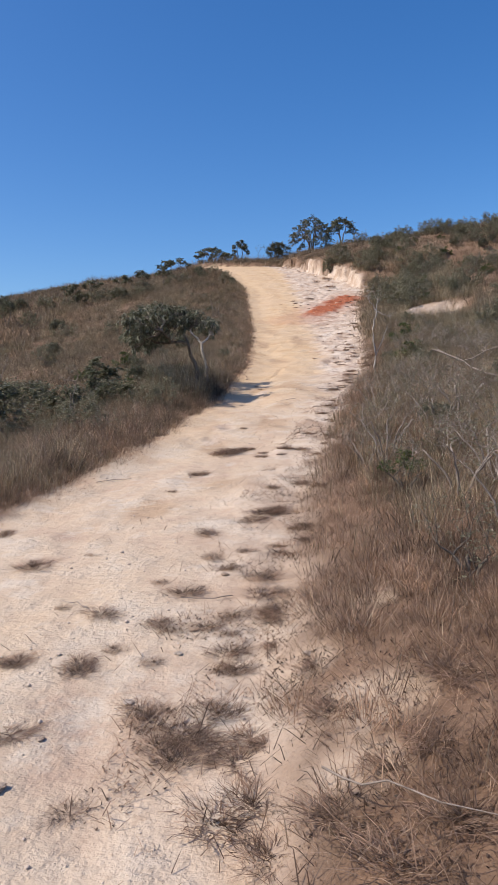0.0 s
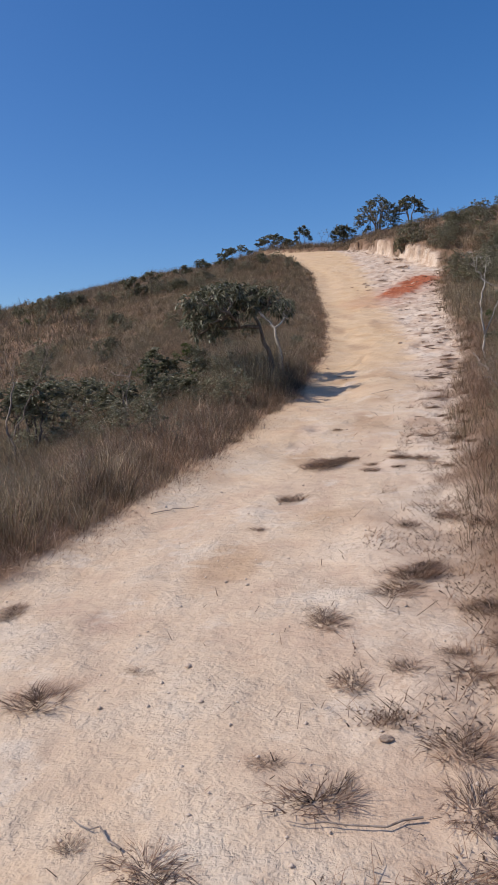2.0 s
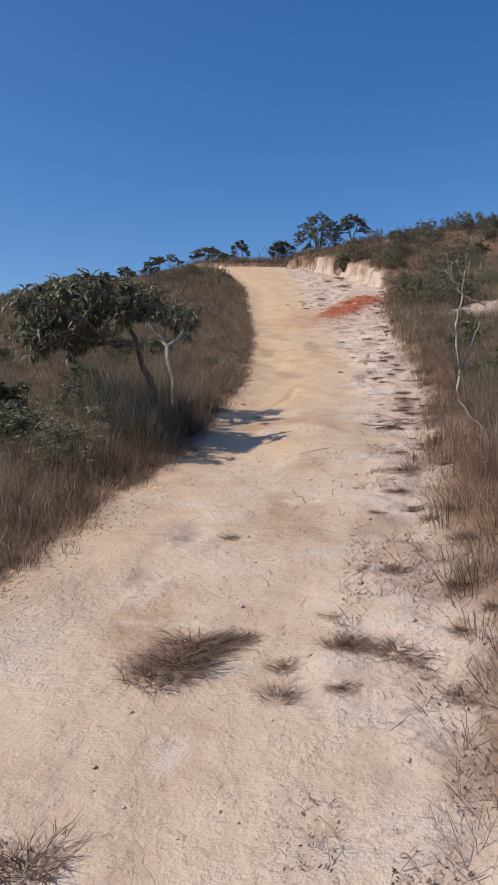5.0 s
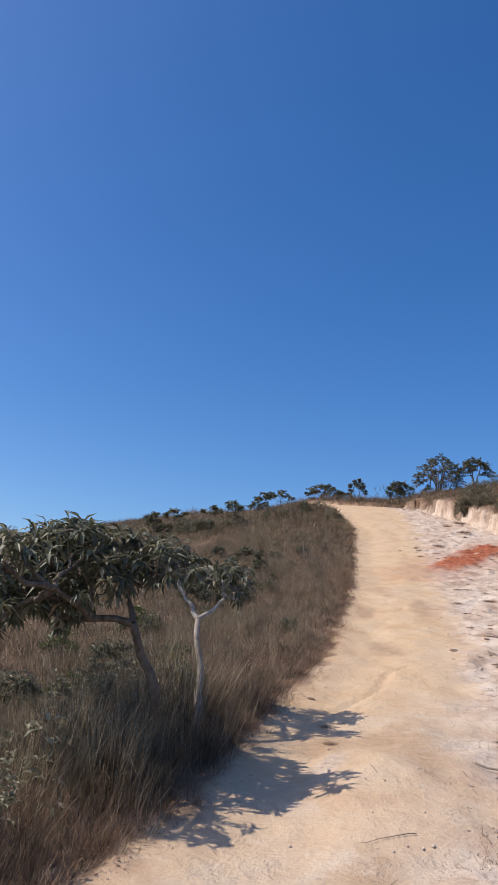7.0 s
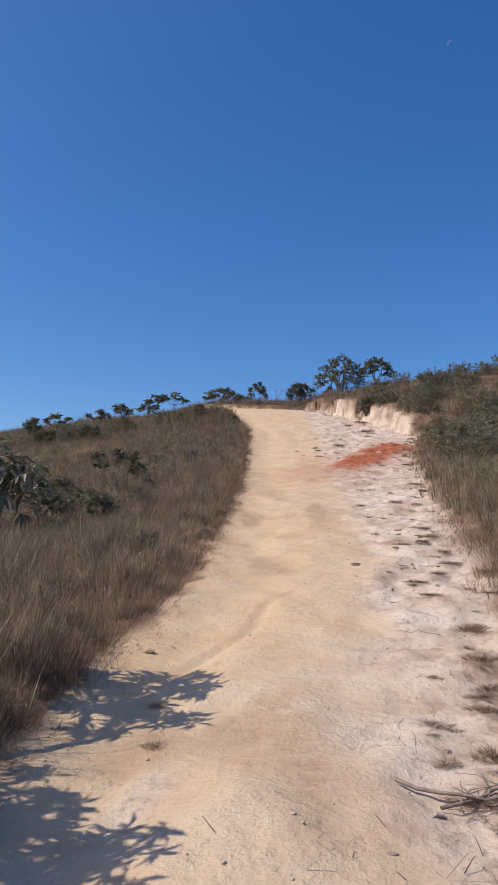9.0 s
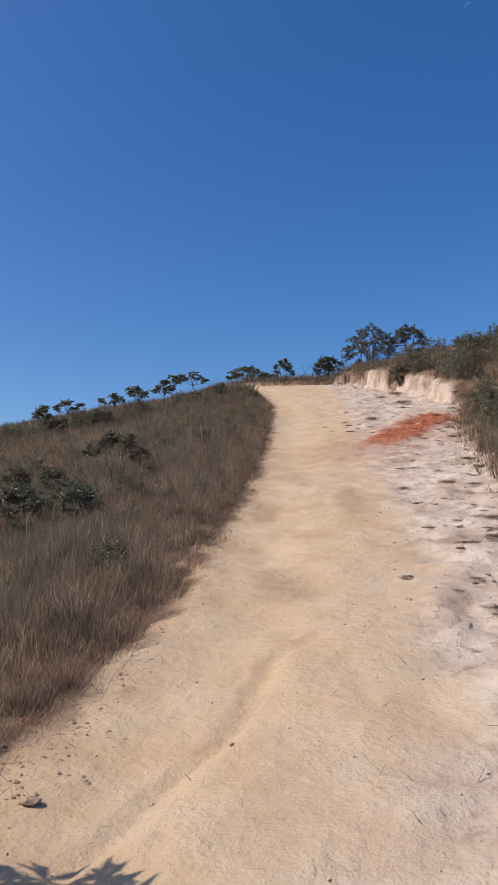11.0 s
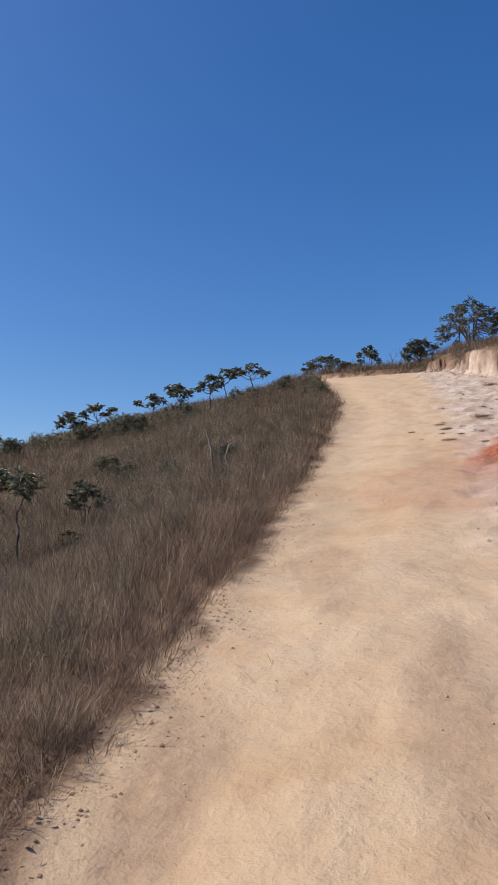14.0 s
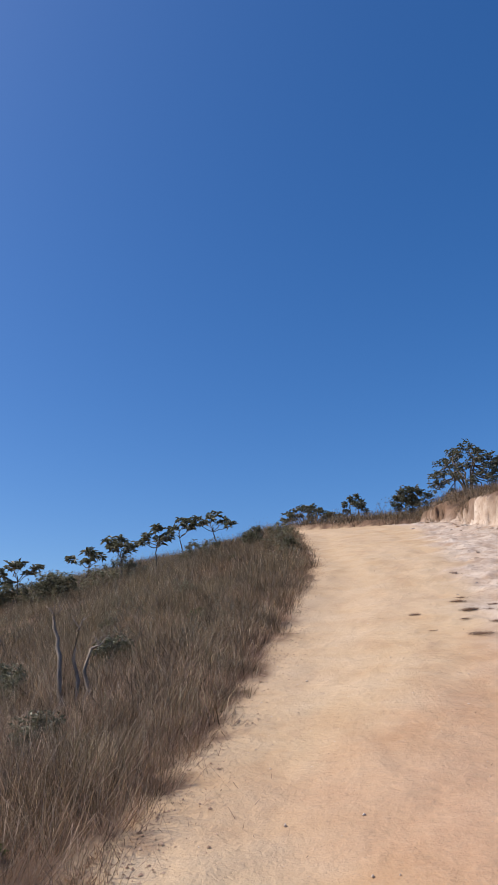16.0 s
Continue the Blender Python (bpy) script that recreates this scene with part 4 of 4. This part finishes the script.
for y0, count, lo, hi, big in ((12, 6, 2.6, 6, .8), (17, 12, 1.8, 8, .9), (24, 20, 1.4, 9, 1.0), (31, 30, 1.0, 10, 0.95), (38, 38, 1.0, 12, 0.9), (45, 36, 1.4, 14, 0.8), (53, 28, 1.5, 16, 0.85), (60, 16, 4, 18, 0.75)):
    for k in range(count):
        y = y0 + rng.uniform(0, 8)
        x = float(right_edge(y)) + rng.uniform(lo, hi)
        if math.hypot((x - 6.4) / 1.4, (y - 25.0) / 3.4) > 1 and not (44 < y < 70 and x < 7.2 + 0.06 * (60 - y)):
            shrub(rng.choice((0, 1, 1, 3, 3, 3, 5, 4)), x, y, big * rng.uniform(0.7, 1.25), rng.uniform(0, 360))


def branch(label, seed, points, r0, twigs=5):
    """A dead branch lying in the grass."""
    rng = random.Random(seed)
    x0, y0 = points[0][:2]
    base = Vector((x0, y0, ground_z(x0, y0)))
    pts = [Vector((x, y, ground_z(x, y) + up)) - base for x, y, up in points]
    path = []
    for a, c in zip(pts, pts[1:]):
        path += bend(rng, a, c, 1, 1, 0.05, 4)[0][:-1]
    path.append(pts[-1])
    ob = tagged(new("dead_branch"), label, "branch")
    ob.location = base
    bv, bf = [], []
    tube(bv, bf, path, [r0 * (1 - 0.7 * k / (len(path) - 1)) for k in range(len(path))], 6)
    part("stem", mesh_from("stem", bv, bf, DEAD_BARK), ob)
    for k in range(twigs):
        bv, bf = [], []
        s = path[rng.randrange(2, len(path) - 1)]
        e = s + Vector((rng.uniform(-.35, .35), rng.uniform(-.35, .35), rng.uniform(0.0, .3) if r0 > 0.0105 or r0 < 0.0075 else 0.03))
        tube(bv, bf, *bend(rng, s, e, r0 * .4, r0 * .15, 0.12, 3), 5)
        part("side_twig", mesh_from("side_twig", bv, bf, DEAD_BARK), ob)


branch("dead grey branch fallen across the bank grass", 41, [(2.6, 10.4, .72), (2.95, 10.2, .5), (3.5, 10.0, .62), (4.2, 9.8, .5)], 0.014, 7)
branch("dead grey branch fallen across the bank grass", 42, [(2.7, 10.5, .7), (3.1, 9.7, .35), (3.5, 9.0, .05)], 0.010, 4)
branch("thin pale dead branch leaning out of the grass", 43, [(1.9, 12.6, .5), (2.05, 12.3, .2), (2.5, 12.1, .12)], 0.008, 5)
branch("dark dry roots lying on the stony shoulder", 45, [(1.45, 15.0, .02), (1.8, 14.85, .03), (2.25, 14.92, .02)], 0.010, 7)
branch("dark dry roots lying on the stony shoulder", 46, [(1.6, 14.8, .02), (1.95, 14.95, .03), (2.3, 14.8, .02)], 0.008, 7)
branch("pale dry cane lying in the bank grass", 44, [(0.20, 2.18, .10), (0.42, 1.95, .10), (0.66, 1.78, .08)], 0.004, 0)


# ---- stones, clay blocks, gravel ----
def stone_mesh(seed, flat):
    bm = bmesh.new()
    bmesh.ops.create_icosphere(bm, subdivisions=2, radius=0.5)
    for v in bm.verts:
        k = 0.72 + 0.6 * noise.noise(v.co * 1.7 + Vector((seed * 9.1, 0, 0))) + 0.2 * noise.noise(v.co * 4 + Vector((0, seed * 5.3, 0)))
        v.co = Vector((v.co.x * k * 1.2, v.co.y * k, v.co.z * k * flat))
    me = bpy.data.meshes.new("stone")
    bm.to_mesh(me)
    bm.free()
    me.materials.append(STONE)
    return me


STONES = [stone_mesh(k, 0.34 + 0.1 * (k % 3)) for k in range(6)]
rng = random.Random(9)
for k in range(220):
    y = rng.choice((rng.uniform(9, 24), rng.uniform(18, 36), rng.uniform(34, 51)))
    a, c = float(pale_edge(y)) - 0.2, float(right_edge(y)) + 0.15
    x = rng.uniform(a, c)
    s = min(0.035 + rng.expovariate(24), 0.2)
    ob = tagged(new("stone", rng.choice(STONES)), "pale angular stone on the washed-out shoulder", "stone", "loose stones on the shoulder")
    ob.matrix_basis = pose(x, y, ground_z(x, y) - 0.06 * s, rng.uniform(-12, 12), rng.uniform(-12, 12), rng.uniform(0, 360)) @ Matrix.Diagonal((s, s, s, 1))
for x, y, s in ((-0.86, 2.45, .07), (-0.35, 3.5, .045), (0.05, 17.0, .07), (-0.3, 3.78, .06), (-0.15, 4.6, .05), (-0.52, 3.05, .06), (0.25, 3.3, .06), (-0.8, 2.75, .04)):
    ob = tagged(new("stone", STONES[int(s * 100) % 6]), "small pale stone lying on the track", "stone", "stones on the track")
    ob.matrix_basis = pose(x, y, ground_z(x, y) + 0.1 * s, 0, 0, 90 * x) @ Matrix.Diagonal((s, s, s, 1))
for k in range(34):
    t = k / 33
    y = 54.5 - 10.5 * t
    x = float(right_edge(y)) - rng.uniform(0.05, 0.5)
    s = rng.uniform(0.12, 0.34)
    ob = tagged(new("clay_block", rng.choice(STONES)), "crumbling pale pink clay block of the cut bank", "clay block", "clay blocks of the cut bank")
    ob.matrix_basis = pose(x, y, ground_z(x, y) - 0.04 * s, rng.uniform(-15, 15), rng.uniform(-15, 15), rng.uniform(0, 360)) @ Matrix.Diagonal((s, s, s, 1))
for k in range(16):
    a = rng.uniform(0, 6.28)
    x, y, s = 6.7 + 0.8 * math.cos(a) * rng.random(), 26.8 + 0.7 * math.sin(a) * rng.random(), rng.uniform(0.12, 0.3)
    ob = tagged(new("clay_block", rng.choice(STONES)), "pale eroded clay lump in the slope scar", "clay block", "clay lumps of the slope scar")
    ob.matrix_basis = pose(x, y, ground_z(x, y) - 0.04 * s, rng.uniform(-15, 15), rng.uniform(-15, 15), rng.uniform(0, 360)) @ Matrix.Diagonal((s, s, s, 1))


def gravel():
    g = np.random.default_rng(71)
    n = 4200
    y = 1.5 + 44 * g.uniform(0, 1, n) ** 1.3
    t = np.where(g.uniform(0, 1, n) < 0.6, g.uniform(0.45, 1.02, n), g.uniform(0, 1, n))
    x = left_edge(y) + (right_edge(y) - left_edge(y)) * t
    s = 0.002 + g.exponential(0.0028, n)
    shape = np.array([[1, 0, 0], [0, 1, 0], [-1, 0, 0], [0, -1, 0], [0.1, 0.1, 0.8], [0, 0, -0.4]])
    co = np.stack([x, y, height(x, y) + 0.2 * s], 1)[:, None, :] + shape[None] * s[:, None, None] * g.uniform(0.6, 1.3, (n, 6, 1))
    f = np.array([[0, 1, 4], [1, 2, 4], [2, 3, 4], [3, 0, 4], [1, 0, 5], [2, 1, 5], [3, 2, 5], [0, 3, 5]])
    tr = (np.arange(n) * 6)[:, None, None] + f[None]
    tagged(new("gravel", mesh_arrays("gravel", co.reshape(-1, 3), tr.reshape(-1, 3), STONE)), "fine pale gravel scattered on the track", "gravel", kind="stuff")


gravel()


def clods():
    """Broken crust and earth clods along the grass edge."""
    m, n, bs = material("crumbled_earth", 0.95)
    g0 = n.nodes.new("ShaderNodeNewGeometry")
    n.links.new(ramp(n, g0.outputs["Random Per Island"], [(0.0, (0.20, 0.12, 0.08)), (0.6, (0.34, 0.22, 0.15)), (1.0, (0.48, 0.35, 0.25))]), bs.inputs["Base Color"])
    g = np.random.default_rng(72)
    k = 11000
    y = 3 + 50 * g.uniform(0, 1, k)
    x = left_edge(y) + g.normal(0.04, 0.12, k) + 0.2 * (vnoise(y * 1.7, y * 0, 96) - 0.5)
    s = np.minimum(0.003 + g.exponential(0.004, k), 0.013)
    shape = np.array([[1, 0, 0], [0.1, 1, 0], [-1, 0.2, 0], [0, -1, 0.1], [0.1, 0.1, 0.7], [0, 0, -0.5]])
    a = g.uniform(0, 6.28, k)
    sx = shape[None, :, 0] * np.cos(a)[:, None] - shape[None, :, 1] * np.sin(a)[:, None]
    sy = shape[None, :, 0] * np.sin(a)[:, None] + shape[None, :, 1] * np.cos(a)[:, None]
    rough = g.uniform(0.5, 1.3, (k, 6))
    co = np.stack([x[:, None] + sx * s[:, None] * rough, y[:, None] + sy * s[:, None] * rough, (height(x, y) + 0.1 * s)[:, None] + shape[None, :, 2] * s[:, None] * rough], 2)
    f = np.array([[0, 1, 4], [1, 2, 4], [2, 3, 4], [3, 0, 4]])
    tr = (np.arange(k) * 6)[:, None, None] + f[None]
    tagged(new("earth_clods", mesh_arrays("earth_clods", co.reshape(-1, 3), tr.reshape(-1, 3), m)), "crumbled brown earth clods along the grass edge", "clods", kind="stuff")


clods()


# ---- grass tufts on the track ----
def tuft_mesh(seed, count, flat):
    g = np.random.default_rng(seed)
    verts, tris = [], []
    for k in range(count):
        a, r = g.uniform(0, 6.28), 0.46 * g.uniform(0, 1) ** 0.8
        lean = min(flat * (0.5 + 1.2 * r) + abs(g.normal(0, 0.3)), 1.5)
        h, ln, w = a + g.normal(0, 1.1), g.uniform(0.18, 0.5), g.uniform(0.008, 0.017)
        p = Vector((r * math.cos(a) * .8, r * math.sin(a) * .8, 0))
        m = p + Vector((math.cos(h) * math.sin(lean * .75), math.sin(h) * math.sin(lean * .75), math.cos(lean * .75))) * ln * .5
        t = m + Vector((math.cos(h) * math.sin(lean * 1.2), math.sin(h) * math.sin(lean * 1.2), math.cos(lean * 1.2))) * ln * .5
        q = g.uniform(0, 6.28)
        s = Vector((math.cos(q), math.sin(q), 0)) * w / 2
        b = len(verts)
        verts += [p - s, p + s, m - s * .8, m + s * .8, t]
        tris += [(b, b + 1, b + 3), (b, b + 3, b + 2), (b + 2, b + 3, b + 4)]
    return mesh_arrays("grass_tuft", np.array([tuple(v) for v in verts]), np.array(tris), TUFT)


TUFT = blade_material("tuft_grass", [(0.0, (0.08, 0.050, 0.038)), (0.5, (0.25, 0.168, 0.123)), (1.0, (0.48, 0.365, 0.275))], (0.22, 0.145, 0.105))
TUFTS = [tuft_mesh(80 + k, 340, (0.85, 1.05, 1.2, 1.0, 0.75)[k]) for k in range(5)]


def tuft(kind, x, y, size, label="flattened dead grass tuft on the bare track"):
    ob = tagged(new("grass_tuft", TUFTS[kind % 5]), label, "grass tuft", "grass tufts on the track")
    ob.matrix_basis = pose(x, y, ground_z(x, y) - 0.005, 0, 0, 140 * x + 60 * y) @ Matrix.Diagonal((size * (1.25 if kind % 3 else 0.9), size * 0.85, size * 0.46, 1))


NEAR_TUFTS = ((-1.44, 4.96, .38), (-1.09, 5.19, .14), (-.81, 4.03, .26), (-.49, 3.89, .24), (-.45, 3.8, .22), (-.39, 4.31, .3), (-.54, 4.48, .16), (-.32, 5.67, .24), (-.24, 5.05, .24), (-.12, 4.72, .22), (-.24, 3.82, .22),
              (-.1, 3.98, .24), (-.14, 3.74, .16), (.11, 3.97, .26), (-.11, 3.55, .28), (-.66, 3.57, .18), (-1.1, 3.46, .22), (-.8, 3.44, .24), (-.47, 3.43, .18), (.08, 6.03, .28), (.2, 6.27, .28), (.08, 4.55, .36))
MID_TUFTS = ((.2, 5.1, .3), (-.01, 5.11, .2), (.46, 5.69, .34), (-1.97, 6.05, .2), (.21, 4.24, .26), (.12, 3.54, .22), (-.16, 9.42, .42), (-.52, 8.09, .34), (.47, 9.32, .3), (.04, 5.93, .26), (-.32, 5.57, .24),
             (.2, 6.18, .3), (.23, 7.01, .26), (-.74, 7.31, .16), (-.21, 9.21, .48), (.51, 9.31, .22), (.23, 9.18, .22), (.18, 8.93, .26), (.42, 8.95, .18), (.44, 9.62, .14), (-.04, 10.86, .2), (1.37, 12.38, .3), (1.15, 9.84, .36), (1.35, 10.49, .36))
FIRST_TUFTS = ((-.61, 2.37, .2), (-.92, 2.78, .24), (-1.09, 3.42, .22), (-.8, 3.35, .26), (-1.95, 5.96, .2), (-.46, 2.99, .28), (-.28, 2.83, .34), (-.12, 3.35, .18), (-1.05, 4.13, .14), (.1, 4.05, .24), (.35, 3.95, .26), (0, 2.76, .3), (-.13, 2.3, .34),
               (.31, 2.7, .28), (.43, 2.26, .32), (.23, 2.06, .34), (.6, 2.34, .3), (.04, 2.07, .34), (.35, 1.83, .34), (.51, 3.44, .34), (.55, 1.94, .34), (.75, 2.77, .36), (.27, 3.16, .26), (-.3, 2.65, .3))
MAT_TUFTS = ((-.33, 9.08, .34), (-.26, 9.2, .36), (-.16, 9.3, .36), (-.08, 9.38, .3), (.02, 9.42, .24), (-.4, 2.9, .3), (-.2, 2.75, .32), (-.05, 2.6, .3), (-.36, 2.75, .28), (-.15, 2.95, .26))
LATE_TUFTS = ((1.75, 15.68, .22), (1.93, 16.38, .16), (2.4, 19.48, .3), (2.42, 18.71, .26), (2.92, 20.85, .3), (3.24, 25.45, .3), (1.73, 15.26, .22), (1.78, 14.88, .4), (2.3, 16.7, .36), (2.08, 15.84, .26), (2.49, 17.63, .4), (2.83, 22.59, .26), (3.71, 25.81, .3), (.33, 15.46, .2), (.25, 16.06, .16), (4.63, 40.04, .7), (3.23, 36.38, .6), (4.9, 43.5, .8), (5.4, 44.2, .7), (4.2, 42.5, .6))
for k, (x, y, s) in enumerate(NEAR_TUFTS + MID_TUFTS + FIRST_TUFTS + MAT_TUFTS + LATE_TUFTS):
    tuft(k, x, y, s * 0.95)
rng = random.Random(14)
for k in range(70):
    y = rng.uniform(1.6, 40)
    tuft(k, float(right_edge(y)) + rng.uniform(-0.35, 0.25), y, rng.uniform(0.16, 0.36), "dead grass tuft at the stony edge")

for k in range(90):
    y = 12.5 + 26 * (k / 90) + rng.uniform(0, 0.8)
    a, c = float(pale_edge(y)) - 0.1, float(right_edge(y)) + 0.1
    tuft(k, a + (c - a) * rng.uniform(0.1, 1) ** 0.7, y, rng.choice((0.1, 0.14, 0.18, 0.26)), "small dead grass wisp on the pale stony shoulder")
for k in range(16):
    tuft(k, 2.5 + rng.gauss(0, .4), 35.2 + rng.gauss(0, .8), rng.uniform(.14, .3), "matted brown grass on the stony shoulder")

# dark roots and twigs lying on the shoulder
for k, (x, y) in enumerate(((1.75, 14.9), (2.0, 15.2), (1.6, 10.9), (-1.6, 7.9), (-0.9, 4.1), (2.2, 17.4), (2.6, 20.2), (-0.1, 4.2), (0.5, 11.6), (3.0, 22.8), (-1.7, 8.6), (0.9, 13.4))):
    rng = random.Random(200 + k)
    bv, bf = [], []
    a = rng.uniform(0, 6.28)
    e = Vector((math.cos(a), math.sin(a), 0.05)) * rng.uniform(0.2, 0.45)
    path, radii = bend(rng, Vector((0, 0, 0.012)), e, 0.0038, 0.0014, 0.1, 6)
    path = [Vector((p.x, p.y, ground_z(x + p.x, y + p.y) - ground_z(x, y) + 0.012)) for p in path]
    tube(bv, bf, path, radii, 5)
    ob = tagged(new("twig", mesh_from("twig", bv, bf, TWIG)), "thin dry twig lying on the track", "twig", "twigs on the track")
    ob.location = (x, y, ground_z(x, y))


# ---- the faint day moon ----
def moon():
    m = bpy.data.materials.new("day_moon")
    m.use_nodes = True
    n = m.node_tree
    n.nodes.clear()
    out, k, t, e = (n.nodes.new("ShaderNode" + s) for s in ("OutputMaterial", "MixShader", "BsdfTransparent", "Emission"))
    e.inputs[0].default_value, e.inputs[1].default_value = (0.75, 0.85, 1.0, 1), 0.4
    k.inputs[0].default_value = 0.15
    n.links.new(t.outputs[0], k.inputs[1])
    n.links.new(e.outputs[0], k.inputs[2])
    n.links.new(k.outputs[0], out.inputs[0])
    outer = [(12 * math.cos(a), 12 * math.sin(a), 0) for a in np.linspace(0.4, 3.2, 15)]
    inner = [(12 * math.cos(a), 5 * math.sin(a) - 1, 0) for a in np.linspace(3.2, 0.4, 15)]
    ob = tagged(new("moon", mesh_from("moon", outer + inner, [tuple(range(30))], m)), "faint pale sliver of moon in the blue sky", "moon", kind="structure")
    ob.matrix_basis = look(Vector((0.2015, 0.785, 0.586)) * 3000, (0, 0, 0)) @ pose(0, 0, 0, 0, 180, 0) @ pose(0, 0, 0, 0, 0, 35)


moon()
